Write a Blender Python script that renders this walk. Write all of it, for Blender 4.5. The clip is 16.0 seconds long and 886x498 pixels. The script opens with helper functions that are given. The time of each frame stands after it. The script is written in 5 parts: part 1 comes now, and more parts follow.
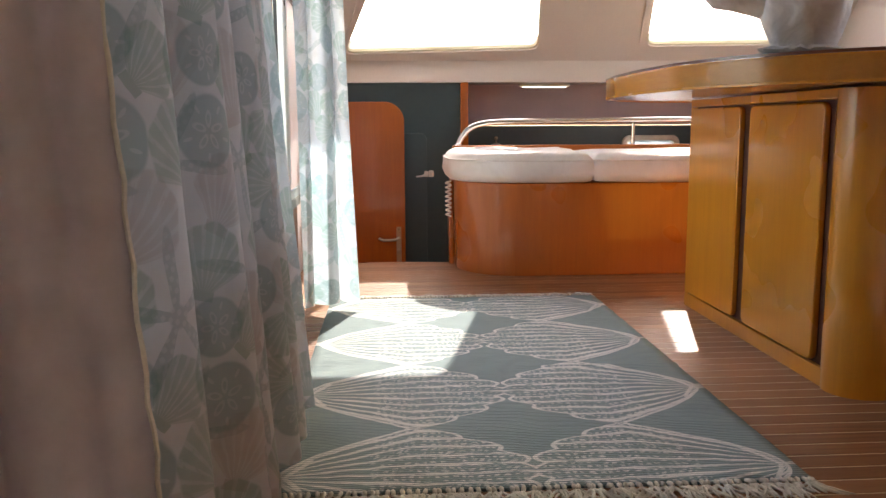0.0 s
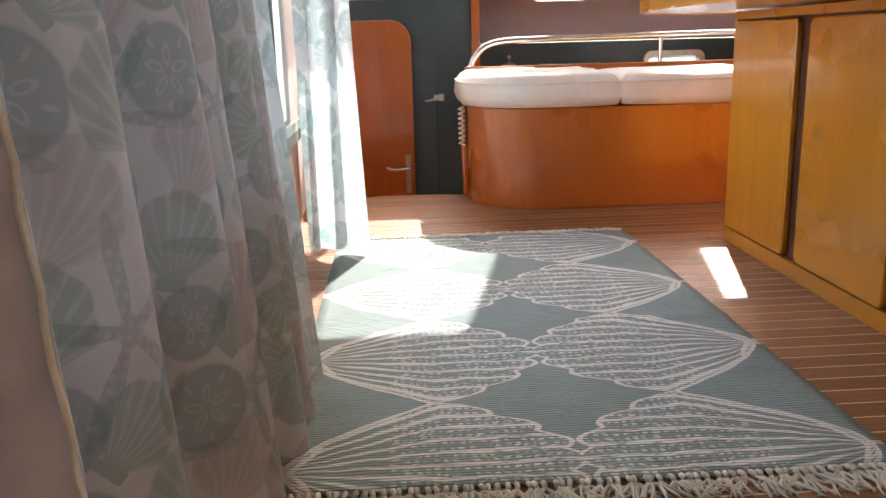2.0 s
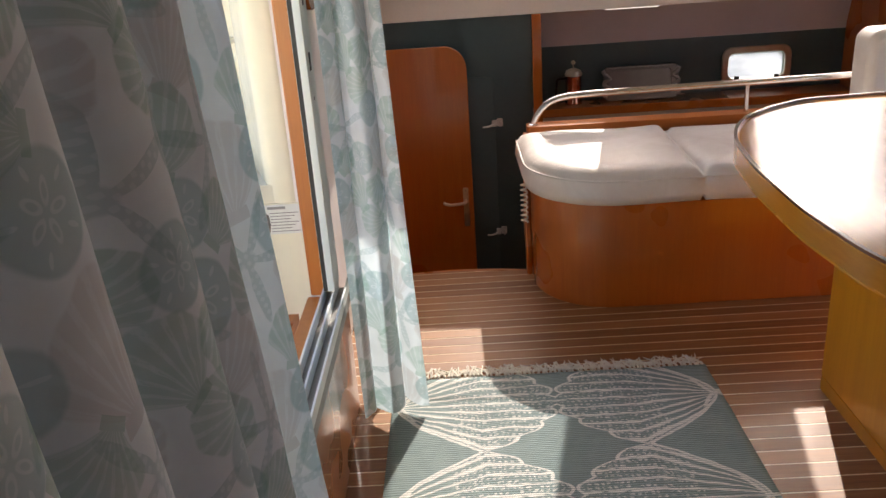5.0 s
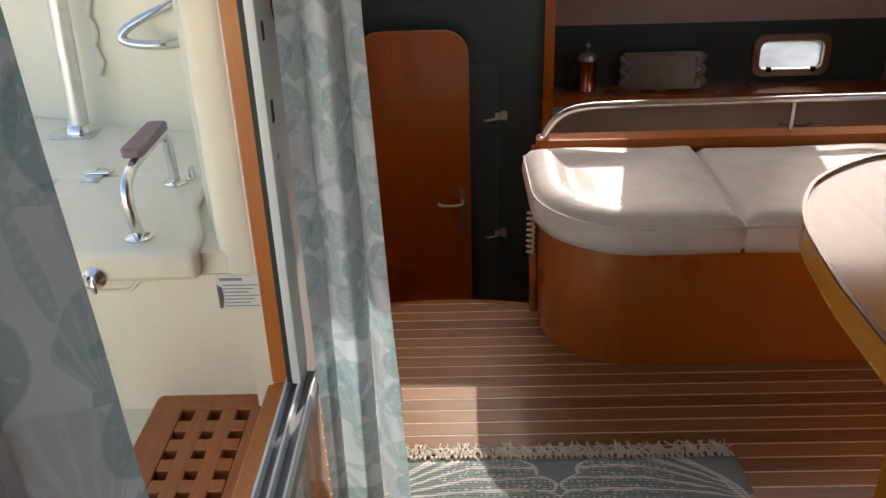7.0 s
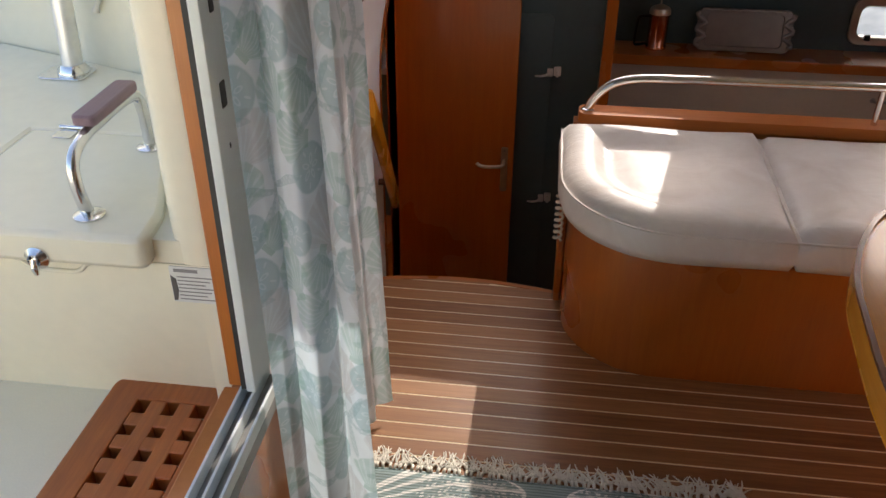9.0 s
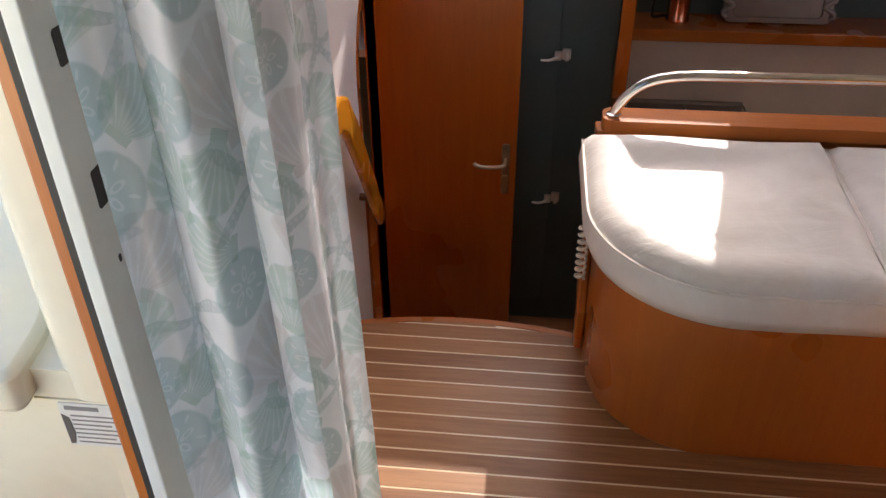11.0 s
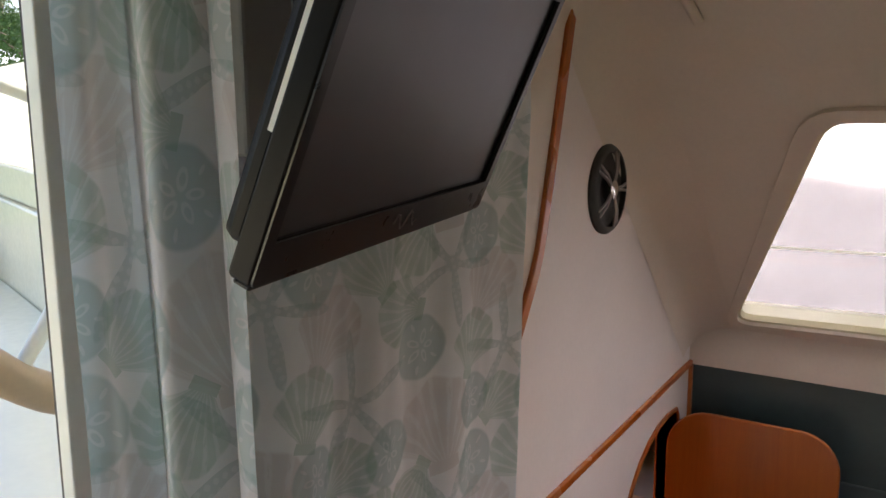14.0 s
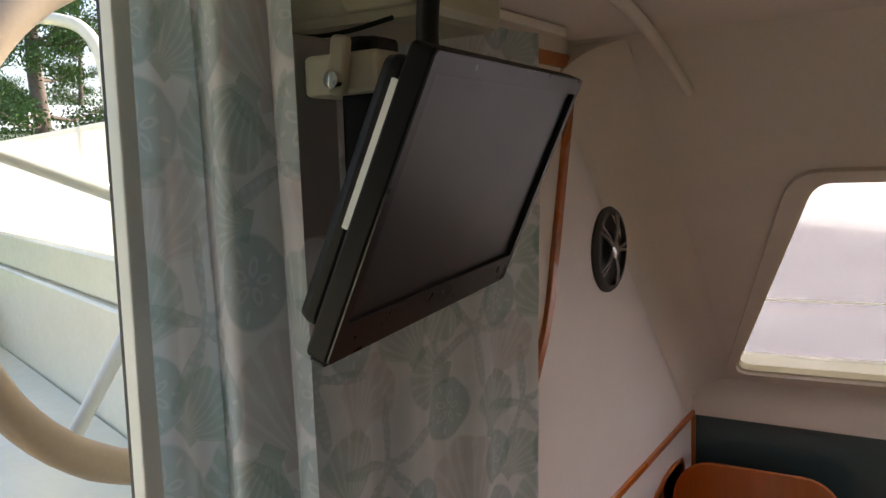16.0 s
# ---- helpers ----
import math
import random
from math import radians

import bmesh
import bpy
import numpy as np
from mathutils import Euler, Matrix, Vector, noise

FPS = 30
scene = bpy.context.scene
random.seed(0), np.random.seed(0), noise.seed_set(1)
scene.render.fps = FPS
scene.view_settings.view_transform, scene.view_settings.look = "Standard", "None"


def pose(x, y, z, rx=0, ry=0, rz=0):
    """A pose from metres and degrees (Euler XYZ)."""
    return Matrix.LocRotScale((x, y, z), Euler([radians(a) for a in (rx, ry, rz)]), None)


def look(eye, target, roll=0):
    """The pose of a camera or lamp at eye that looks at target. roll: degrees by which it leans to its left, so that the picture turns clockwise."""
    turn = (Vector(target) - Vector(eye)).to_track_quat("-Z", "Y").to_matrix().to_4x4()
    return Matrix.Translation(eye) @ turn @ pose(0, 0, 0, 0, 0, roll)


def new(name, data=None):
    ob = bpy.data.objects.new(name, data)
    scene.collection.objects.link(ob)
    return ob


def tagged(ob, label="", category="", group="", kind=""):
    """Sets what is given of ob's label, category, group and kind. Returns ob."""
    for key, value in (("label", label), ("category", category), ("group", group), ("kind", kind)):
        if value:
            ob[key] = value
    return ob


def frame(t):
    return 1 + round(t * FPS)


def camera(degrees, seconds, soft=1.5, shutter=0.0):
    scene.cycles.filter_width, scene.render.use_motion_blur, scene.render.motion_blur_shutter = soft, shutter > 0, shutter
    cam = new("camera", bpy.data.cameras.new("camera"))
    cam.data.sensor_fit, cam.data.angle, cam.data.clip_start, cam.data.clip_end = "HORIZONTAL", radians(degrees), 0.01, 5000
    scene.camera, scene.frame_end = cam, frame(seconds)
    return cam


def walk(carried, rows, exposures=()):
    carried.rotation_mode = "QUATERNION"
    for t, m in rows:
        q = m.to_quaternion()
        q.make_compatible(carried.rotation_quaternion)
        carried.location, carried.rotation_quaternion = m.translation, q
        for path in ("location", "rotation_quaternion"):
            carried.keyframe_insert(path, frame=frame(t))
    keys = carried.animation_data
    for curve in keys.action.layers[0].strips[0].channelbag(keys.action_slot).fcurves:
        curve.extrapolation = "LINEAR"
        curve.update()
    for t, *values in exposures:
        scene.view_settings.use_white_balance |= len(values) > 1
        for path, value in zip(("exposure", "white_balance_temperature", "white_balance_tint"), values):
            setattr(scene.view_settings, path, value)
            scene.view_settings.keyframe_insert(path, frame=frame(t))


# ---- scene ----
cam = camera(56.0, 16.0)
PATH = [
    (0, (0.03, -0.7, 0.621), (0.152, 1.274, 0.327), -0.3),
    (0.5, (0.045, -0.696, 0.613), (0.145, 1.273, 0.28), -0.1),
    (1, (0.052, -0.663, 0.607), (0.15, 1.293, 0.2), -0.3),
    (1.5, (0.05, -0.615, 0.61), (0.146, 1.33, 0.155), -1.1),
    (2, (0.018, -0.449, 0.635), (0.116, 1.489, 0.153), -1.6),
    (2.5, (0.001, -0.368, 0.777), (0.107, 1.56, 0.253), -2.0),
    (3, (0.024, -0.284, 0.858), (0.101, 1.632, 0.29), -3.3),
    (3.5, (0.055, -0.204, 1.014), (0.029, 1.706, 0.422), -4.5),
    (4, (0.059, -0.125, 1.075), (-0.104, 1.763, 0.435), -7.2),
    (4.5, (0.042, -0.018, 1.21), (-0.116, 1.85, 0.513), -6.4),
    (5, (0.048, 0.007, 1.327), (-0.004, 1.864, 0.585), -4.0),
    (7.3, (0.045, 0.607, 1.489), (-0.006, 2.383, 0.568), -1.3),
    (7.5, (0.095, 0.650, 1.497), (0.009, 2.413, 0.557), -1.0),
    (8, (0.210, 0.747, 1.518), (0.034, 2.481, 0.536), 0.7),
    (8.2, (0.246, 0.774, 1.526), (0.026, 2.489, 0.526), 0.9),
    (10.5, (0.116, 1.114, 1.472), (-0.068, 2.767, 0.362), -0.6),
    (11, (0.13, 1.354, 1.456), (-0.048, 2.981, 0.307), -0.5),
    (11.5, (0.177, 1.606, 1.436), (-0.031, 3.195, 0.242), -0.5),
    (12, (0.166, 1.775, 1.436), (-0.098, 3.395, 0.298), -0.7),
    (12.5, (0.185, 1.815, 1.51), (-0.314, 3.497, 0.552), 0.5),
    (13, (0.295, 1.775, 1.575), (-0.598, 3.426, 0.848), -0.3),
    (13.5, (0.380, 1.665, 1.618), (-0.670, 3.285, 1.112), 0.6),
    (14, (0.383, 1.589, 1.666), (-0.698, 3.238, 1.331), -0.4),
    (14.5, (0.397, 1.538, 1.697), (-0.688, 3.208, 1.508), -1.0),
    (15, (0.41, 1.507, 1.722), (-0.651, 3.197, 1.589), -1.8),
    (15.5, (0.403, 1.494, 1.709), (-0.662, 3.18, 1.55), -1.7),
    (16, (0.388, 1.492, 1.701), (-0.68, 3.17, 1.493), -1.8),
]
walk(cam, [(t, look(eye, target, roll)) for t, eye, target, roll in PATH],
     exposures=[(0, 3.05, 7000, 11), (0.6, 3.05, 7000, 11), (2, 3.3, 6900, 11), (3, 3.0, 7000, 11), (4.5, 2.5, 7050, 11), (5, 2.2, 7200, 12), (7.6, 1.62, 7050, 11), (10.5, 2.1, 6900, 12), (12.5, 2.55, 6500, 11), (13, 2.15, 6500, 11), (13.5, 2.0, 6700, 11), (14.5, 1.75, 6900, 11), (16, 1.55, 6900, 11)])

# light: sun through the sloping cabin windows, sky all round
SUN = Vector((0.39, 1.36, 1.0)).normalized()
sun = new("sun", bpy.data.lights.new("sun", "SUN"))
sun.data.energy, sun.data.angle, sun.data.color = 3.2, radians(0.6), (1.0, 0.95, 0.88)
sun.matrix_world = look(SUN * 30, (0, 0, 0))
world = bpy.data.worlds.new("world")
scene.world = world
world.use_nodes = True
sky = world.node_tree.nodes.new("ShaderNodeTexSky")
sky.sky_type, sky.sun_disc = "NISHITA", False
sky.air_density, sky.dust_density, sky.ozone_density = 0.8, 3.5, 0.6
sky.sun_elevation = math.asin(SUN.z)
sky.sun_rotation = math.atan2(SUN.x, SUN.y)
world.node_tree.links.new(sky.outputs[0], world.node_tree.nodes["Background"].inputs[0])
world.node_tree.nodes["Background"].inputs[1].default_value = 0.15


# ---- node arithmetic ----
class E:
    """A value in a material's node tree, with arithmetic."""

    def __init__(self, tree, sock):
        self.t, self.s = tree, sock

    def op(self, kind, *others):
        n = self.t.nodes.new("ShaderNodeMath")
        n.operation = kind
        for i, o in enumerate((self, *others)):
            if isinstance(o, E):
                self.t.links.new(o.s, n.inputs[i])
            else:
                n.inputs[i].default_value = o
        return E(self.t, n.outputs[0])

    def __add__(self, o): return self.op("ADD", o)
    def __sub__(self, o): return self.op("SUBTRACT", o)
    def __mul__(self, o): return self.op("MULTIPLY", o)
    def __truediv__(self, o): return self.op("DIVIDE", o)
    def lt(self, o): return self.op("LESS_THAN", o)
    def gt(self, o): return self.op("GREATER_THAN", o)
    def abs(self): return self.op("ABSOLUTE")
    def cos(self): return self.op("COSINE")
    def sin(self): return self.op("SINE")
    def max(self, o): return self.op("MAXIMUM", o)
    def min(self, o): return self.op("MINIMUM", o)
    def fract(self): return self.op("FRACT")
    def power(self, o): return self.op("POWER", o)
    def atan2(self, o): return self.op("ARCTAN2", o)

    def step(self, a, b):
        """Rises smoothly from 0 at a to 1 at b."""
        n = self.t.nodes.new("ShaderNodeMapRange")
        n.interpolation_type = "SMOOTHSTEP"
        self.t.links.new(self.s, n.inputs[0])
        n.inputs[1].default_value, n.inputs[2].default_value = a, b
        return E(self.t, n.outputs[0])


class M:
    """A material with a Principled shader."""

    def __init__(self, name, color=(0.8, 0.8, 0.8), rough=0.5, metal=0.0, coat=0.0):
        self.m = bpy.data.materials.new(name)
        self.m.use_nodes = True
        self.t = self.m.node_tree
        self.p = self.t.nodes["Principled BSDF"]
        self.out = self.t.nodes["Material Output"]
        self.put("Base Color", (*color, 1))
        self.put("Roughness", rough)
        self.put("Metallic", metal)
        self.put("Coat Weight", coat)
        if coat:
            self.put("Coat Roughness", 0.08)

    def put(self, key, v):
        if isinstance(v, E):
            v = v.s
        if isinstance(v, bpy.types.NodeSocket):
            self.t.links.new(v, self.p.inputs[key])
        else:
            self.p.inputs[key].default_value = v
        return self

    def coords(self, kind="Object", scale=(1, 1, 1), turn=(0, 0, 0)):
        c = self.t.nodes.new("ShaderNodeTexCoord")
        n = self.t.nodes.new("ShaderNodeMapping")
        n.inputs["Scale"].default_value = scale
        n.inputs["Rotation"].default_value = turn
        self.t.links.new(c.outputs[kind], n.inputs[0])
        return n.outputs[0]

    def world(self, scale=(1, 1, 1), turn=(0, 0, 0)):
        """Position in the room, so that alike pieces do not repeat."""
        c = self.t.nodes.new("ShaderNodeNewGeometry")
        n = self.t.nodes.new("ShaderNodeMapping")
        n.inputs["Scale"].default_value = scale
        n.inputs["Rotation"].default_value = turn
        self.t.links.new(c.outputs["Position"], n.inputs[0])
        return n.outputs[0]

    def xyz(self, vec):
        n = self.t.nodes.new("ShaderNodeSeparateXYZ")
        self.t.links.new(vec, n.inputs[0])
        return [E(self.t, o) for o in n.outputs]

    def noise(self, vec, scale=5.0, detail=4.0, rough=0.55, warp=0.0):
        n = self.t.nodes.new("ShaderNodeTexNoise")
        n.inputs["Scale"].default_value, n.inputs["Detail"].default_value = scale, detail
        n.inputs["Roughness"].default_value, n.inputs["Distortion"].default_value = rough, warp
        self.t.links.new(vec, n.inputs["Vector"])
        return E(self.t, n.outputs[0])

    def vec(self, *es):
        n = self.t.nodes.new("ShaderNodeCombineXYZ")
        for i, e in enumerate(es):
            self.t.links.new(e.s, n.inputs[i])
        return n.outputs[0]

    def ramp(self, e, *stops):
        n = self.t.nodes.new("ShaderNodeValToRGB")
        while len(n.color_ramp.elements) < len(stops):
            n.color_ramp.elements.new(0.5)
        for el, (at, c) in zip(n.color_ramp.elements, stops):
            el.position, el.color = at, (*c, 1)
        self.t.links.new(e.s, n.inputs[0])
        return n.outputs[0]

    def mix(self, f, a, b, blend="MIX"):
        n = self.t.nodes.new("ShaderNodeMix")
        n.data_type, n.blend_type = "RGBA", blend
        for i, v in ((0, f), (6, a), (7, b)):
            if isinstance(v, E):
                v = v.s
            if isinstance(v, bpy.types.NodeSocket):
                self.t.links.new(v, n.inputs[i])
            else:
                n.inputs[i].default_value = v if i == 0 else (*v, 1)
        return n.outputs[2]

    def bump(self, e, strength=0.3, distance=0.002):
        n = self.t.nodes.new("ShaderNodeBump")
        n.inputs["Strength"].default_value, n.inputs["Distance"].default_value = strength, distance
        self.t.links.new(e.s, n.inputs["Height"])
        self.t.links.new(n.outputs[0], self.p.inputs["Normal"])
        return self

    def rand(self):
        return E(self.t, self.t.nodes.new("ShaderNodeObjectInfo").outputs["Random"])


def wood(name, dark, light, along="z", rough=0.28, coat=0.6, spec=0.5):
    m = M(name, rough=rough, coat=coat)
    m.put("Specular IOR Level", spec)
    s = {"x": (1.2, 22, 22), "y": (22, 1.2, 22), "z": (22, 22, 1.2)}[along]
    grain = m.noise(m.world(s), 2.0, 6, 0.6, 0.4)
    fine = m.noise(m.world(tuple(v * 6 for v in s)), 3.0, 3)
    broad = m.noise(m.world(), 1.6, 3)
    v = grain * 0.4 + fine * 0.2 + broad * 0.4
    m.put("Base Color", m.ramp(v, (0.3, dark), (0.7, light)))
    m.put("Roughness", broad * 0.14 + (rough - 0.07))
    m.bump(fine, 0.06, 0.0006)
    return m.m


def paint(name, color, rough=0.45, vary=0.08, grain=60.0, bump=0.06, spots=0.0):
    m = M(name, rough=rough)
    broad = m.noise(m.world(), 2.2, 5, 0.6)
    fine = m.noise(m.world(), grain, 3)
    v = broad * 0.7 + fine * 0.3
    lo = tuple(c * (1 - vary * 1.6) for c in color)
    hi = tuple(min(1, c * (1 + vary)) for c in color)
    col = m.ramp(v, (0.3, lo), (0.7, hi))
    if spots:
        s = m.noise(m.world(), 14.0, 6, 0.7).step(0.62, 0.75) * spots
        col = m.mix(s, col, tuple(c * 0.6 for c in color))
    m.put("Base Color", col).put("Roughness", fine * 0.15 + (rough - 0.07))
    m.bump(fine, bump, 0.001)
    return m.m


def metal(name, color, rough=0.15):
    m = M(name, color, rough, 1.0)
    n = m.noise(m.world(), 25.0, 4)
    m.put("Roughness", n * 0.18 + (rough - 0.06))
    m.put("Base Color", m.ramp(n, (0.3, tuple(c * 0.85 for c in color)), (0.7, color)))
    return m.m


HONEY = wood("honey_varnish", (0.56, 0.20, 0.010), (0.74, 0.31, 0.022))
CHERRY = wood("cherry_varnish", (0.36, 0.085, 0.010), (0.50, 0.145, 0.020))
CHERRY_X = wood("cherry_varnish_long", (0.36, 0.095, 0.014), (0.50, 0.155, 0.028), "x")
LEDGE = wood("satin_cherry_ledge", (0.36, 0.095, 0.014), (0.50, 0.155, 0.028), "x", 0.5, 0.0, 0.3)
HONEY_Y = wood("honey_varnish_long", (0.44, 0.16, 0.018), (0.62, 0.26, 0.035), "y", 0.17, 0.25, 0.4)
TEAK = wood("cockpit_teak", (0.15, 0.028, 0.006), (0.52, 0.14, 0.022), "y", 0.38, 0.3)
FRAME_WOOD = wood("door_frame_wood", (0.38, 0.10, 0.014), (0.53, 0.175, 0.03), "z", 0.4, 0.3)
DARK_EDGE = wood("dark_fiddle_wood", (0.10, 0.03, 0.012), (0.2, 0.07, 0.03), "y", 0.25)
# dark brown that paints shade into the door grooves and the post's foot
SHADE_WOOD = paint("painted_shade_wood", (0.11, 0.035, 0.012), 0.6)
CREAM = paint("cream_headliner", (0.74, 0.67, 0.60), 0.55, 0.05, 90, 0.05)
WALL = paint("white_wall_liner", (0.80, 0.74, 0.72), 0.5, 0.04, 70, 0.04)
PINK = paint("dusky_pink_liner", (0.56, 0.45, 0.45), 0.7, 0.07, 140, 0.12)
SPLASH = paint("beige_backsplash", (0.62, 0.54, 0.46), 0.4, 0.06)
GREEN = paint("dark_green_laminate", (0.052, 0.085, 0.092), 0.32, 0.12, 50, 0.05)
GREEN_DOOR = paint("slate_green_laminate", (0.066, 0.102, 0.112), 0.38, 0.1, 50, 0.05)
GELCOAT = paint("white_gelcoat", (0.81, 0.765, 0.605), 0.22, 0.04, 30, 0.03)
NONSKID = paint("cream_nonskid", (0.83, 0.785, 0.62), 0.6, 0.05, 260, 0.5, 0.1)
ALU = paint("white_aluminium", (0.76, 0.80, 0.77), 0.35, 0.05, 40, 0.04)
GASKET = paint("black_gasket", (0.03, 0.03, 0.028), 0.6)
GREYP = paint("grey_plastic", (0.30, 0.29, 0.27), 0.45)
BEIGEP = paint("beige_plastic", (0.50, 0.46, 0.34), 0.5)
CHROME = metal("polished_stainless", (0.80, 0.79, 0.77), 0.12)
BRASS = metal("satin_nickel", (0.62, 0.57, 0.48), 0.28)
COPPER = metal("copper_sheet", (0.72, 0.33, 0.22), 0.16)
SILVER = metal("silver_plate", (0.17, 0.15, 0.145), 0.34)
SATIN = metal("satin_chrome", (0.85, 0.84, 0.82), 0.42)
STEEL = metal("stove_steel", (0.35, 0.33, 0.32), 0.35)
TAN = paint("tan_leather", (0.42, 0.33, 0.24), 0.65, 0.08, 120, 0.2)
LABEL = paint("worn_label_paper", (0.70, 0.70, 0.66), 0.5, 0.1)
FADED = paint("pale_faded_ink", (0.24, 0.23, 0.22), 0.6)
INK = paint("faded_ink", (0.10, 0.09, 0.08), 0.6)
HOLLY = wood("holly_strip", (0.80, 0.64, 0.40), (0.90, 0.76, 0.54), "x", 0.35, 0.3)


def plank_material():
    m = M("teak_sole_plank", rough=0.45, coat=0.08)
    g = m.noise(m.world((2.2, 40, 40)), 2.0, 6, 0.6, 0.5)
    f = m.noise(m.world((9, 180, 180)), 2.0, 3)
    r = m.rand()
    v = g * 0.5 + f * 0.25 + r * 0.25
    m.put("Base Color", m.ramp(v, (0.28, (0.19, 0.072, 0.024)), (0.5, (0.30, 0.130, 0.046)), (0.72, (0.41, 0.195, 0.075))))
    m.put("Roughness", m.noise(m.world(), 6, 4) * 0.25 + 0.36)
    m.bump(f, 0.08, 0.0006)
    return m.m


def cushion_material():
    m = M("white_vinyl", rough=0.42)
    n = m.noise(m.world(), 7, 5, 0.6, 0.8)
    w = m.noise(m.world((3, 9, 3)), 3.0, 4, 0.5, 1.0)
    f = m.noise(m.world(), 260, 2)
    m.put("Base Color", m.ramp(n, (0.3, (0.70, 0.65, 0.60)), (0.7, (0.82, 0.79, 0.75))))
    m.bump(w * 0.9 + n * 0.35 + f * 0.02, 0.28, 0.012)
    return m.m


def rug_material():
    """Grey-green flat weave with rows of white scallop shells that face one another across the middle."""
    m = M("shell_rug", rough=0.95)
    x, y, _ = m.xyz(m.coords("Object"))
    wob = m.noise(m.coords("Object"), 22.0, 3)
    wob2 = m.noise(m.coords("Object", (1, 1, 1), (0, 0, 1.0)), 7.0, 2)
    # hinge at the outer edge, fan opens toward the middle
    row = ((y / 0.458 + 0.5).fract() - 0.5) * 0.458 + (wob - 0.5) * 0.012
    dx = (x.abs() * -1.0 + 0.462).max(0.0005) + (wob2 - 0.5) * 0.02
    hw = (dx / 0.25).min(1.0).power(0.66) * 0.229 + 0.004
    t = row / hw
    edge = (t * 11.0).cos().abs() * 0.026 + 0.445 - t * t * 0.21
    inside = dx.lt(edge) * t.abs().lt(1.0)
    rim = (dx - edge).abs().step(0.0065, 0.0035) * t.abs().lt(1.03)
    side = ((t.abs() - 1.0).abs() * hw).step(0.0065, 0.0035) * dx.lt(edge)
    stroke = m.noise(m.vec(t * 9.0, dx * 7.0), 1.0, 3)
    hair = m.noise(m.vec(t * 60.0, dx * 9.0), 1.0, 3)
    broken = m.noise(m.vec(t * 30.0, dx * 34.0), 1.0, 2)
    cell = ((t * 5.5 + (stroke - 0.5) * 0.7 + 0.5).fract() - 0.5).abs()
    taper = dx.step(0.02, 0.16) * 0.0034 + 0.0019 + t.abs().step(0.5, 0.95) * 0.0022
    rib = (cell * hw / 5.5 / taper + (hair - 0.5) * 1.6).step(1.25, 0.7) * (broken + dx * -0.5 + t.abs() * 0.12).step(0.18, 0.30)
    dot = (((dx + (wob - 0.5) * 0.03) * 62.0 + stroke * 2.0).fract() - 0.5).abs().step(0.34, 0.22)
    dash = cell.gt(0.20) * cell.lt(0.42) * dot * dx.gt(0.16) * broken.step(0.44, 0.52) * hair.step(0.34, 0.46)
    ear = (dx - row.abs() * 0.55 - 0.012).abs().step(0.007, 0.004) * row.abs().lt(0.075)
    line = ((rib + dash * 0.8).min(1.0) * inside).max(rim * hair.step(0.28, 0.40)).max(side).max(ear)
    weave = ((y * 118.0 + (wob2 - 0.5) * 1.2).fract() - 0.5).abs().step(0.27, 0.46)
    thread = m.noise(m.coords("Object", (3, 150, 1)), 1.0, 2)
    fade = m.noise(m.coords("Object", (5, 60, 1)), 3.0, 4)
    fade2 = m.noise(m.coords("Object"), 4.0, 3)
    base = m.ramp(fade * 0.4 + fade2 * 0.3 + thread * 0.3, (0.3, (0.215, 0.30, 0.295)), (0.7, (0.37, 0.465, 0.455)))
    base = m.mix(weave * 0.75, base, (0.09, 0.13, 0.13))
    speck = m.noise(m.coords("Object", (40, 150, 1)), 1.0, 2).step(0.20, 0.38) * (weave * -0.6 + 1.0)
    m.put("Base Color", m.mix((line * speck).min(1.0), base, (0.88, 0.88, 0.83)))
    m.bump(weave * -1.0 + fade, 0.6, 0.0025)
    return m.m


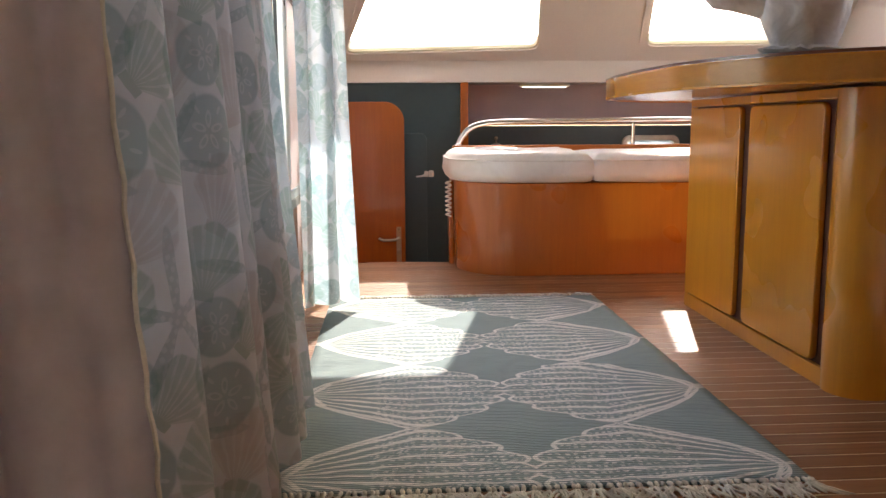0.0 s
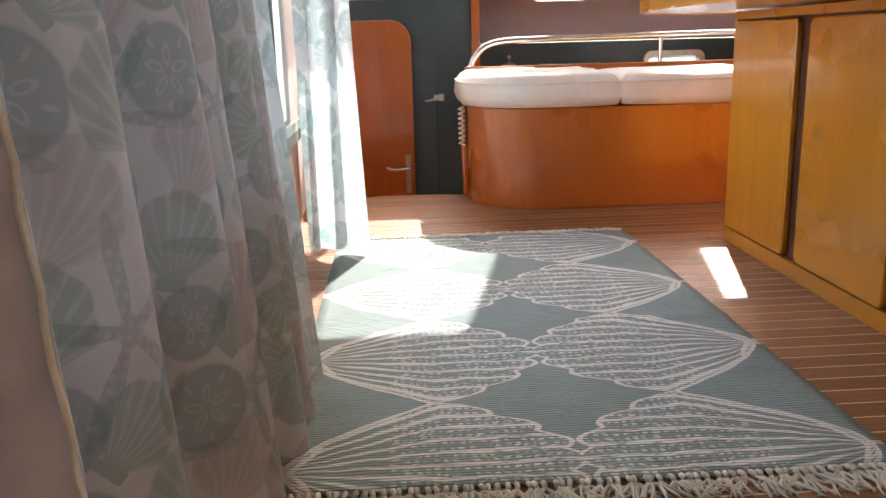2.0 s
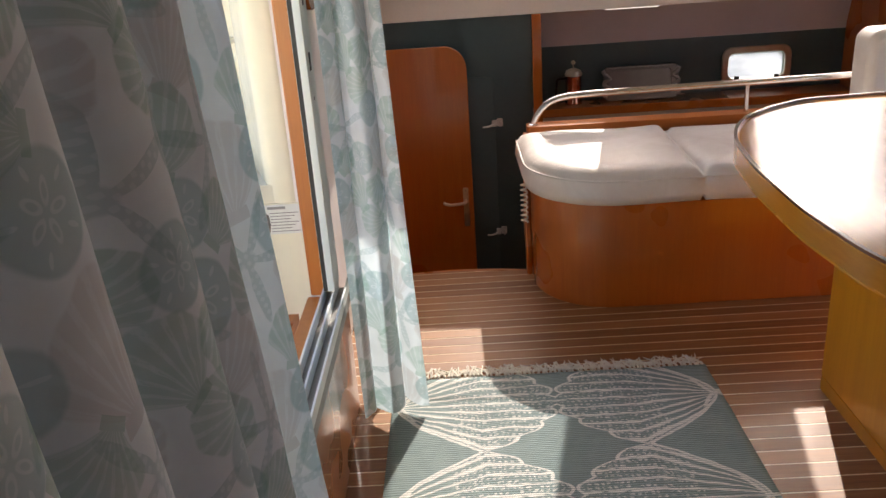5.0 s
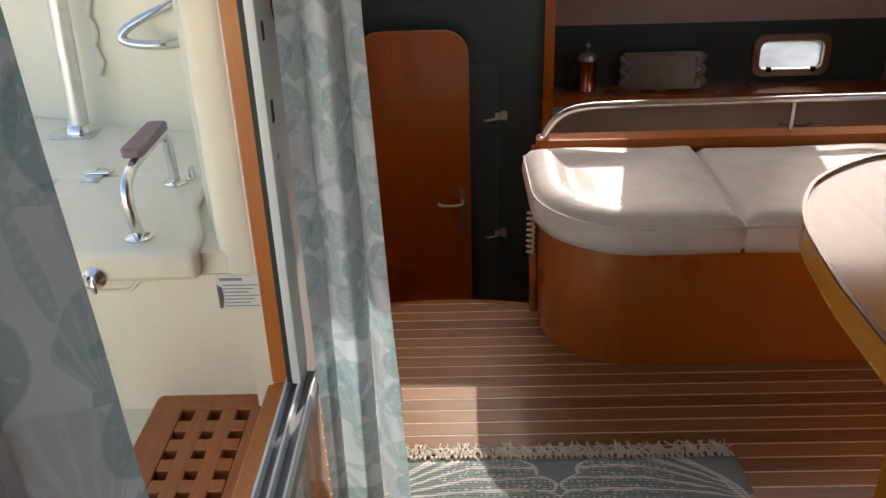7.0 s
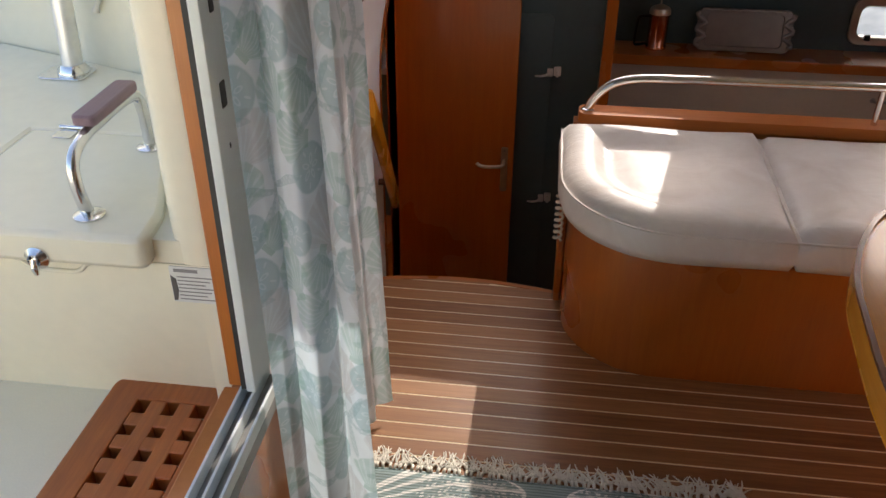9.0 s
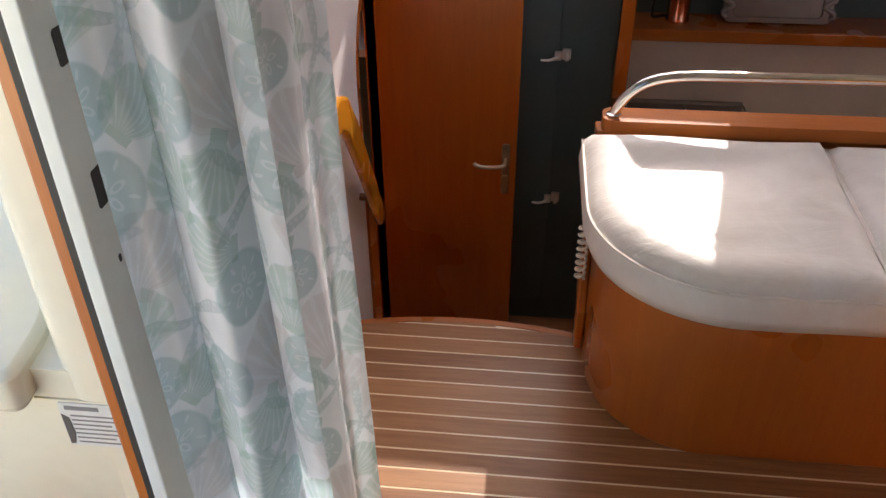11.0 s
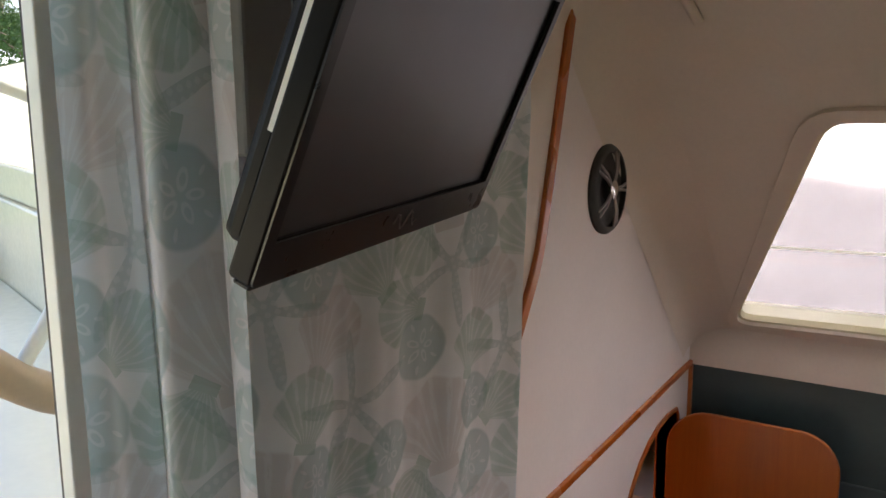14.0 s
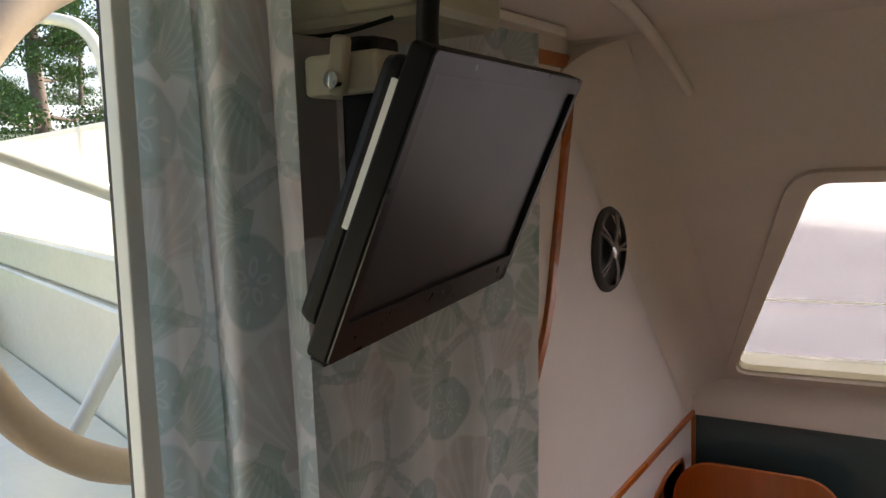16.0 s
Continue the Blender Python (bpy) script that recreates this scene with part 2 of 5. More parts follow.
def curtain_material():
    """Thin white cotton printed with sand dollars, scallop shells and starfish."""
    m = M("printed_cotton", rough=0.9)
    uv = m.coords("UV", (0.8, 0.8, 1))
    wob = m.noise(uv, 40.0, 2) * 0.005
    u, v, _ = m.xyz(uv)
    TU, TV = 0.25, 0.28
    green, grey, teal, blush = (0.26, 0.41, 0.35), (0.35, 0.44, 0.45), (0.25, 0.39, 0.40), (0.54, 0.48, 0.48)
    motifs = [("shell", 0.07, 0.20, 0.075, 0.2, blush), ("star", 0.235, 0.285, 0.10, 0.4, grey), ("star", 0.09, 0.07, 0.095, 1.1, grey),
              ("shell", 0.19, 0.02, 0.06, -0.5, blush),
              ("disc", 0.16, 0.11, 0.052, 0.3, teal), ("disc", 0.30, 0.20, 0.048, 0.9, teal), ("disc", 0.03, 0.33, 0.05, 0.1, teal),
              ("shell", 0.27, 0.10, 0.058, 0.5, green), ("shell", 0.15, 0.31, 0.055, -0.3, green), ("shell", 0.02, 0.11, 0.05, 2.6, green),
              ("disc", 0.155, 0.215, 0.044, 0.6, teal), ("shell", 0.325, 0.02, 0.05, 1.3, green), ("shell", 0.225, 0.195, 0.045, -0.9, green)]
    stain = m.noise(uv, 14.0, 4)
    col = m.ramp(stain, (0.3, (0.74, 0.715, 0.735)), (0.7, (0.84, 0.815, 0.835)))
    for kind, u0, v0, size, turn, ink in motifs:
        u0, v0, size = u0 * 0.735, v0 * 0.735, size * 0.74
        du = ((u - u0) / TU + 0.5).fract() * TU - TU / 2 + wob
        dv = ((v - v0) / TV + 0.5).fract() * TV - TV / 2
        a = du * math.cos(turn) + dv * math.sin(turn)
        b = dv * math.cos(turn) - du * math.sin(turn)
        r = (a * a + b * b).power(0.5) / size
        th = b.atan2(a)
        if kind == "disc":
            phi = ((th / (math.tau / 5) + 0.5).fract() - 0.5) * (math.tau / 5)
            gap = (th / (math.tau / 5)).fract() * (math.tau / 5) - math.pi / 5
            px, py = r * phi.sin() / 0.10, (r * phi.cos() - 0.33) / 0.21
            qx, qy = r * gap.sin() / 0.05, (r * gap.cos() - 0.70) / 0.14
            petal = ((px * px + py * py).power(0.5) - 0.85).abs().step(0.38, 0.12)
            slot = (qx * qx + qy * qy).step(1.3, 0.6)
            mask = r.step(1.04, 0.91) * 0.66
            tone = petal.max(slot) * -0.52 + r.step(0.8, 1.0) * 0.12
        elif kind == "shell":
            bb = b + size * 0.98
            fan = a.atan2(bb)
            rim = (fan * 15.0).cos() * 0.03 + 1.0
            mask = (r - rim).step(0.04, -0.04) * fan.abs().step(0.93, 0.86)
            foot = ((a.abs() / (size * 0.34)).lt(1.0)) * (((bb - size * 0.10) / (size * 0.13)).abs().lt(1.0))
            hair = m.noise(m.vec(fan * 26.0, r * 5.0), 1.0, 2)
            rib = (fan * 30.0).cos().step(0.1, 0.85) * (bb / size).gt(0.22) * hair.step(0.3, 0.5)
            band = ((bb / size * 9.0).sin()) * 0.08
            mask, tone = mask.max(foot) * 0.62, rib * -0.5 + band
        else:
            k = (th * 2.5).cos().abs()
            edge = k.power(9.0) * 0.95 + 0.14
            mask = (r - edge).step(0.03, -0.03)
            dots = (((a * 520.0).sin() * (b * 520.0).sin()).step(0.05, 0.5))
            mask, tone = mask * 0.62, dots * -0.45
        strength = mask * (tone + 1.0) * (stain * 0.5 + 0.5)
        col = m.mix(strength.min(1.0), col, ink)
    m.put("Base Color", col)
    weave = m.noise(m.coords("UV", (900, 900, 1)), 1.0, 2)
    m.bump(weave, 0.12, 0.0008)
    tr = m.t.nodes.new("ShaderNodeBsdfTranslucent")
    m.t.links.new(m.mix(1.0, col, (0.96, 1.21, 1.28), "MULTIPLY"), tr.inputs[0])
    mx = m.t.nodes.new("ShaderNodeMixShader")
    mx.inputs[0].default_value = 0.41
    m.t.links.new(m.p.outputs[0], mx.inputs[1])
    m.t.links.new(tr.outputs[0], mx.inputs[2])
    m.t.links.new(mx.outputs[0], m.out.inputs[0])
    return m.m


def pane_material(name="hazed_acrylic", haze=0.38, dark=(0.37, 0.36, 0.41), light=(0.45, 0.44, 0.49)):
    """Hazed acrylic: some light passes straight, some is scattered."""
    m = M(name, (0.9, 0.9, 0.95), 0.08)
    tr = m.t.nodes.new("ShaderNodeBsdfTransparent")
    tr.inputs[0].default_value = (0.95, 0.95, 0.97, 1)
    tl = m.t.nodes.new("ShaderNodeBsdfTranslucent")
    n = m.noise(m.world((2, 6, 6)), 2.0, 4)
    m.t.links.new(m.ramp(n, (0.3, dark), (0.7, light)), tl.inputs[0])
    a = m.t.nodes.new("ShaderNodeMixShader")
    a.inputs[0].default_value = haze
    m.t.links.new(tr.outputs[0], a.inputs[1])
    m.t.links.new(tl.outputs[0], a.inputs[2])
    gl = m.t.nodes.new("ShaderNodeBsdfGlossy")
    gl.inputs["Roughness"].default_value = 0.05
    b = m.t.nodes.new("ShaderNodeMixShader")
    f = m.t.nodes.new("ShaderNodeFresnel")
    f.inputs[0].default_value = 1.3
    m.t.links.new(f.outputs[0], b.inputs[0])
    m.t.links.new(a.outputs[0], b.inputs[1])
    m.t.links.new(gl.outputs[0], b.inputs[2])
    m.t.links.new(b.outputs[0], m.out.inputs[0])
    return m.m


def screen_material():
    m = M("dark_lcd_panel", (0.02, 0.02, 0.024), 0.32)
    n = m.noise(m.world(), 5, 4)
    m.put("Roughness", n * 0.12 + 0.3)
    m.put("Specular IOR Level", 0.75)
    return m.m


def shell_stone():
    m = M("grey_sculpture", rough=0.6)
    n = m.noise(m.coords("Object"), 9, 6, 0.65, 1.2)
    m.put("Base Color", m.ramp(n, (0.3, (0.40, 0.39, 0.38)), (0.55, (0.62, 0.60, 0.58)), (0.75, (0.70, 0.76, 0.78))))
    m.bump(n, 0.5, 0.01)
    return m.m


def plain_black():
    m = M("matt_black_plastic", (0.009, 0.009, 0.009), 0.3)
    n = m.noise(m.world(), 300, 2)
    m.put("Roughness", n * 0.2 + 0.34).put("Specular IOR Level", 0.12)
    m.bump(n, 0.05, 0.0004)
    return m.m


def gloss_black():
    m = M("gloss_black_plastic", (0.010, 0.010, 0.011), 0.16)
    m.put("Specular IOR Level", 0.4)
    n = m.noise(m.world(), 40, 3)
    m.put("Roughness", n * 0.1 + 0.24)
    return m.m


BLACK, GLOSS = plain_black(), gloss_black()


def tinted_glass():
    m = M("tinted_glass")
    tr = m.t.nodes.new("ShaderNodeBsdfTransparent")
    n = m.noise(m.world(), 3, 3)
    m.t.links.new(m.ramp(n, (0.3, (0.22, 0.21, 0.23)), (0.7, (0.27, 0.26, 0.28))), tr.inputs[0])
    gl = m.t.nodes.new("ShaderNodeBsdfGlossy")
    gl.inputs["Roughness"].default_value = 0.03
    b = m.t.nodes.new("ShaderNodeMixShader")
    b.inputs[0].default_value = 0.05
    m.t.links.new(tr.outputs[0], b.inputs[1])
    m.t.links.new(gl.outputs[0], b.inputs[2])
    m.t.links.new(b.outputs[0], m.out.inputs[0])
    return m.m


def plain_cloth():
    m = M("plain_shaded_cotton", rough=0.9)
    n = m.noise(m.world(), 18, 4)
    # mauve grey in place of white: the hem's shade is put into the colour
    m.put("Base Color", m.ramp(n, (0.3, (0.53, 0.48, 0.53)), (0.7, (0.66, 0.60, 0.65))))
    m.bump(m.noise(m.world(), 400, 2), 0.1, 0.0006)
    return m.m


def canvas():
    """White cloth that lets daylight through."""
    m = M("white_canvas", (0.82, 0.80, 0.72), 0.8)
    n = m.noise(m.world(), 3.0, 4)
    col = m.ramp(n, (0.3, (0.76, 0.76, 0.70)), (0.7, (0.84, 0.84, 0.80)))
    m.put("Base Color", col)
    tr = m.t.nodes.new("ShaderNodeBsdfTranslucent")
    m.t.links.new(col, tr.inputs[0])
    mx = m.t.nodes.new("ShaderNodeMixShader")
    mx.inputs[0].default_value = 0.5
    m.t.links.new(m.p.outputs[0], mx.inputs[1])
    m.t.links.new(tr.outputs[0], mx.inputs[2])
    m.t.links.new(mx.outputs[0], m.out.inputs[0])
    return m.m


CANVAS = canvas()
PLAIN, TINT = plain_cloth(), tinted_glass()
PLANK, VINYL, RUG, CLOTH, PANE = plank_material(), cushion_material(), rug_material(), curtain_material(), pane_material()
FROST = pane_material("frosted_porthole_pane", 0.85, (0.26, 0.29, 0.34), (0.40, 0.44, 0.50))
SCREEN, STONE = screen_material(), shell_stone()
COTTON = paint("fringe_cotton", (0.80, 0.76, 0.66), 0.95, 0.15, 200, 0.4)


# ---- mesh helpers ----
def part(name, bm, mat, parent=None, label="", smooth=None, bevel=0.0):
    """One mesh object from bm, under parent. smooth: angle in degrees below which edges are shaded smooth."""
    me = bpy.data.meshes.new(name)
    bmesh.ops.recalc_face_normals(bm, faces=bm.faces[:])
    bm.to_mesh(me)
    bm.free()
    me.materials.append(mat)
    if smooth:
        me.shade_smooth()
        me.set_sharp_from_angle(angle=radians(smooth))
    ob = new(name, me)
    if bevel:
        b = ob.modifiers.new("bevel", "BEVEL")
        b.width, b.segments, b.limit_method, b.angle_limit = bevel, 2, "ANGLE", radians(40)
    if parent:
        ob.parent = parent
    if label:
        ob["label"] = label
    return ob


def thing(name, label, category, at=(0, 0, 0), group="", kind=""):
    ob = new(name)
    ob.location = at
    ob.empty_display_size = 0.05
    return tagged(ob, label, category, group, kind)


def into(ob, parent):
    """Parent ob, whose mesh is in room coordinates, under an Empty that stands elsewhere."""
    ob.parent = parent
    ob.matrix_parent_inverse = Matrix.Translation(-parent.location)
    return ob


def box(x0, x1, y0, y1, z0, z1, bm=None):
    bm = bm or bmesh.new()
    v = [bm.verts.new((x, y, z)) for x in (x0, x1) for y in (y0, y1) for z in (z0, z1)]
    for f in ((0, 1, 3, 2), (4, 6, 7, 5), (0, 4, 5, 1), (2, 3, 7, 6), (0, 2, 6, 4), (1, 5, 7, 3)):
        bm.faces.new([v[i] for i in f])
    return bm


def prism(points, axis, a, b, bm=None):
    """A flat outline swept along an axis. Points are the two other coordinates, in order xyz."""
    bm = bm or bmesh.new()

    def at(p, h):
        return {"x": (h, p[0], p[1]), "y": (p[0], h, p[1]), "z": (p[0], p[1], h)}[axis]

    lo = [bm.verts.new(at(p, a)) for p in points]
    hi = [bm.verts.new(at(p, b)) for p in points]
    bm.faces.new(lo[::-1])
    bm.faces.new(hi)
    n = len(points)
    for i in range(n):
        bm.faces.new((lo[i], lo[(i + 1) % n], hi[(i + 1) % n], hi[i]))
    return bm


def rounded(x0, x1, y0, y1, r, steps=6):
    """A rectangle's outline with rounded corners; r: one radius, or four from the lower left round to the upper left."""
    rs = r if isinstance(r, (tuple, list)) else (r,) * 4
    out = []
    for (cx, cy, a0), q in zip(((x0, y0, 180), (x1, y0, 270), (x1, y1, 0), (x0, y1, 90)), rs):
        ox = cx + q if cx == x0 else cx - q
        oy = cy + q if cy == y0 else cy - q
        for i in range(steps + 1) if q > 0 else (0,):
            a = radians(a0 + 90 * i / steps)
            out.append((ox + q * math.cos(a), oy + q * math.sin(a)))
    return out


def ring(outer, inner, axis, a, b):
    """A frame between two outlines with as many points each, swept along an axis."""
    bm = bmesh.new()

    def at(p, h):
        return bm.verts.new({"x": (h, p[0], p[1]), "y": (p[0], h, p[1]), "z": (p[0], p[1], h)}[axis])

    q = [[at(p, h) for p in o] for o in (outer, inner) for h in (a, b)]
    n = len(outer)
    for i in range(n):
        j = (i + 1) % n
        for s, t in ((0, 1), (3, 2), (2, 0), (1, 3)):
            bm.faces.new((q[s][i], q[s][j], q[t][j], q[t][i]))
    return bm


def tube(points, r, sides=12, bm=None, closed=False, smooth=0):
    """A round bar along points; r may be a list of radii."""
    bm = bm or bmesh.new()
    pts = [Vector(p) for p in points]
    for _ in range(smooth):
        new_pts = [pts[0]]
        for a, b in zip(pts, pts[1:]):
            new_pts += [a.lerp(b, 0.25), a.lerp(b, 0.75)]
        pts = new_pts + [pts[-1]]
    n = len(pts)
    rs = r if isinstance(r, (list, tuple)) else [r] * n
    if len(rs) != n:
        rs = [rs[min(len(rs) - 1, int(i * len(rs) / n))] for i in range(n)]
    rings, side = [], None
    for i, p in enumerate(pts):
        if closed:
            d = pts[(i + 1) % n] - pts[i - 1]
        else:
            d = pts[min(i + 1, n - 1)] - pts[max(i - 1, 0)]
        d.normalize()
        if side is None:
            side = d.orthogonal().normalized()
        side = (side - d * side.dot(d)).normalized()
        up = d.cross(side)
        rings.append([bm.verts.new(p + (side * math.cos(a) + up * math.sin(a)) * rs[i]) for a in (2 * math.pi * k / sides for k in range(sides))])
    for i in range(n if closed else n - 1):
        a, b = rings[i], rings[(i + 1) % n]
        for k in range(sides):
            bm.faces.new((a[k], a[(k + 1) % sides], b[(k + 1) % sides], b[k]))
    if not closed:
        bm.faces.new(rings[0][::-1])
        bm.faces.new(rings[-1])
    return bm


def lathe(profile, sides=24, bm=None, at=(0, 0, 0)):
    """Radius and height pairs turned about the z axis."""
    bm = bm or bmesh.new()
    rows = [[bm.verts.new((at[0] + r * math.cos(a), at[1] + r * math.sin(a), at[2] + z)) for a in (2 * math.pi * k / sides for k in range(sides))] for r, z in profile]
    for a, b in zip(rows, rows[1:]):
        for k in range(sides):
            bm.faces.new((a[k], a[(k + 1) % sides], b[(k + 1) % sides], b[k]))
    bm.faces.new(rows[0][::-1])
    bm.faces.new(rows[-1])
    return bm


def turned(bm, m):
    bmesh.ops.transform(bm, matrix=m, verts=bm.verts[:])
    return bm


def structure(name, bm, mat, label, category, smooth=None, bevel=0.0):
    return tagged(part(name, bm, mat, None, "", smooth, bevel), label, category, kind="structure")


# ---- the setting ----
YF = 4.15       # dark bulkhead by the far stairs
XA = -0.36      # inner face of the aft bulkhead
SOLE = -0.85    # floor of the hulls


def edge_y(x):
    """The saloon floor's curved edge above the far stairs."""
    return 3.08 - 0.42 * min(x, 0.4) ** 2


structure("floor", prism([(XA, 0.15), (2.6, 0.15), (2.6, 2.9), (0.6, 2.9)] + [(x / 20, edge_y(x / 20) - 0.004) for x in range(8, -8, -1)] + [(XA, edge_y(XA) - 0.004)], "z", -0.05, -0.0007), HOLLY,
          "varnished teak saloon floor with pale holly strips", "floor")
structure("floor_edge", prism([(x / 20, edge_y(x / 20)) for x in range(-7, 8)] + [(x / 20, edge_y(x / 20) + 0.018) for x in range(7, -8, -1)], "z", -0.05, -0.001), CHERRY_X,
          "curved wooden nosing at the top of the stairs", "trim", 30)
structure("hull_floor_far", box(-0.421, 2.6, 3.06, 4.95, SOLE - 0.05, SOLE), PLANK, "teak floor down in the far hull", "floor")
structure("hull_floor_near", box(XA, 2.6, -1.8, 0.15, SOLE - 0.05, SOLE), PLANK, "teak floor down in the near hull", "floor")
structure("stair_far", box(XA + 0.002, 0.31, 3.085, 3.31, -0.31, -0.28, box(XA + 0.002, 0.31, 3.085, 3.53, -0.59, -0.56)), CHERRY_X, "wooden stair treads leading down into the far hull", "stairs", bevel=0.004)
structure("stair_far_riser", box(XA + 0.002, 0.31, 3.062, 3.083, SOLE, -0.055), CHERRY_X, "varnished riser below the saloon floor edge", "stairs")
structure("stair_near", box(XA + 0.002, 1.0, -0.1, 0.149, SOLE, -0.22, box(XA + 0.002, 1.0, -0.35, -0.1, SOLE, -0.44)), CHERRY_X, "wooden steps climbing from the near hull", "stairs", bevel=0.004)

# aft bulkhead with the raised companionway door and the aft cabin's arched doorway
structure("wall_aft_near", prism([(-1.8, SOLE), (0.2, SOLE), (0.2, 2.0), (-1.8, 2.0)], "x", -0.42, XA), WALL, "off-white liner of the aft bulkhead", "wall")
structure("wall_aft_sill", box(-0.384, -0.285, 0.2, 2.10, SOLE, 0.365), CHERRY_X, "varnished wood panel below the sliding door", "wall")
structure("wall_aft_head", box(-0.42, XA, 0.2, 2.10, 1.9475, 2.0), WALL, "off-white liner above the sliding door", "wall")
arch = [(3.57, SOLE), (3.57, 0.46)] + [(3.57 + 0.36 * (1 - math.cos(a)), 0.46 + 0.30 * math.sin(a)) for a in (radians(k) for k in range(12, 91, 13))] + [(4.02, 0.755), (4.035, 0.73), (4.035, SOLE)]
structure("wall_aft_far", prism([(2.10, SOLE)] + arch + [(4.3, SOLE), (4.3, 2.0), (2.10, 2.0)], "x", -0.42, XA), WALL, "off-white liner with an arched doorway to the aft cabin", "wall")
inner = [(y + 0.012, z - 0.012) for y, z in arch]
trim = bmesh.new()
for (a, b), (c, d) in zip(zip(arch, arch[1:]), zip(inner, inner[1:])):
    v = [trim.verts.new((x, p[0], p[1])) for x in (-0.425, XA + 0.006) for p in (a, b, d, c)]
    for f in ((0, 1, 2, 3), (4, 7, 6, 5), (0, 4, 5, 1), (3, 2, 6, 7)):
        trim.faces.new([v[i] for i in f])
structure("doorway_trim", trim, CHERRY, "dark varnished trim round the arched doorway", "trim")
# wooden bead along the wall
structure("wall_bead", prism([(2.95, 0.806), (4.14, 0.858), (4.14, 0.876), (2.95, 0.826)], "x", XA, XA + 0.012), CHERRY, "thin varnished wooden bead on the white wall", "trim", bevel=0.003)
structure("corner_bead", box(XA, XA + 0.012, YF - 0.014, YF - 0.001, SOLE, 0.856), CHERRY, "thin wooden bead in the wall's corner", "trim")

# dark bulkhead, post, galley recess
structure("wall_far_dark", box(XA, 0.43, YF, YF + 0.04, SOLE, 0.86), GREEN, "dark green laminate bulkhead beside the stairs", "wall")
structure("post", box(0.432, 0.478, YF - 0.035, YF + 0.42, 0.195, 0.862), CHERRY, "varnished wooden post at the bulkhead's end", "trim", bevel=0.004)
# the foot's darkness is shade put into its colour
structure("post_foot", box(0.434, 0.476, YF - 0.03, YF + 0.42, SOLE, 0.192), SHADE_WOOD, "lower part of the wooden post with shade painted in", "trim")
BACK = 4.70
structure("wall_galley_splash", box(0.478, 2.6, 4.53, 4.74, SOLE, 0.2635), SPLASH, "beige backsplash behind the galley", "wall")
structure("shelf_galley", box(0.479, 2.6, 4.50, BACK - 0.001, 0.264, 0.31), CHERRY_X, "varnished wooden shelf above the galley", "shelf", bevel=0.004)
PX0, PX1, PZ0, PZ1 = 1.565, 1.885, 0.372, 0.520
hole = rounded(PX0, PX1, PZ0, PZ1, 0.04, 5)
outline = rounded(0.479, 2.6, 0.300, 0.615, 0.0001, 5)
structure("wall_galley_dark", ring(outline, hole, "y", BACK, BACK + 0.05), GREEN, "dark green hull side above the galley shelf", "wall")
structure("wall_galley_liner", prism([(BACK, 0.617), (BACK + 0.05, 0.617), (BACK + 0.03, 0.90), (BACK - 0.08, 0.90)], "x", 0.479, 2.6), PINK, "dusky pink vinyl liner of the hull side", "wall")
structure("soffit", box(XA, 2.6, 4.235, 5.0, 0.9, 0.93), CREAM, "cream underside of the side deck", "ceiling")

# sloping coachroof side with two windows: lower lip, then the slope
n_out = Vector((0, 1, 1)).normalized()


def slope(x, z, off=0.0):
    return Vector((x, 5.15 - z, z)) + n_out * off


W1 = [(-0.232, 1.02), (0.885, 1.045), (0.81, 1.645), (0.075, 1.64)]
W2 = [(1.48, 1.06), (2.30, 1.07), (2.22, 1.645), (1.395, 1.645)]


def slab(corners, a, b, bm):
    lo = [bm.verts.new(slope(x, z, a)) for x, z in corners]
    hi = [bm.verts.new(slope(x, z, b)) for x, z in corners]
    bm.faces.new(lo), bm.faces.new(hi[::-1])
    for i in range(len(corners)):
        j = (i + 1) % len(corners)
        bm.faces.new((lo[i], lo[j], hi[j], hi[i]))


sl = bmesh.new()
ZB, ZT = 0.985, 1.96
slab([(-0.45, ZB), (2.6, ZB), (2.6, 1.07), W2[1], W2[0], W1[1], W1[0], (-0.45, 1.02)], 0, 0.06, sl)
slab([(-0.45, 1.64), W1[3], W1[2], W2[3], W2[2], (2.6, 1.645), (2.6, ZT), (-0.45, ZT)], 0, 0.06, sl)
slab([(-0.45, 1.02), W1[0], W1[3], (-0.45, 1.64)], 0, 0.06, sl)
slab([W1[1], W2[0], W2[3], W1[2]], 0, 0.06, sl)
slab([W2[1], (2.6, 1.07), (2.6, 1.645), W2[2]], 0, 0.06, sl)
structure("wall_coachroof", sl, CREAM, "cream sloping coachroof side with two windows", "wall")
structure("coachroof_lip", prism([(YF - 0.012, 0.862), (YF + 0.25, 0.862), (YF + 0.25, 0.9), (YF + 0.085, 0.92), (YF + 0.055, 0.985), (YF + 0.015, 0.985), (YF - 0.006, 0.92)], "x", XA, 2.6), CREAM,
          "rounded cream lip under the cabin windows", "wall", 40)
cove = bmesh.new()
ends = []
for z in (0.99, 1.945):
    P_ = slope(XA + 0.001, z)
    arc = [P_]
    for k in range(9):
        a = radians(90 * k / 8)
        c_ = P_ + Vector((0.13, 0, 0)) - n_out * 0.13
        arc.append(c_ + n_out * 0.129 * math.cos(a) - Vector((0.129 * math.sin(a), 0, 0)))
    ends.append([cove.verts.new(p) for p in arc])
cove.faces.new(ends[0]), cove.faces.new(ends[1][::-1])
for i in range(10):
    cove.faces.new((ends[0][i], ends[0][(i + 1) % 10], ends[1][(i + 1) % 10], ends[1][i]))
structure("wall_cove", cove, CREAM, "rounded cream cove between wall and coachroof", "trim", 40)
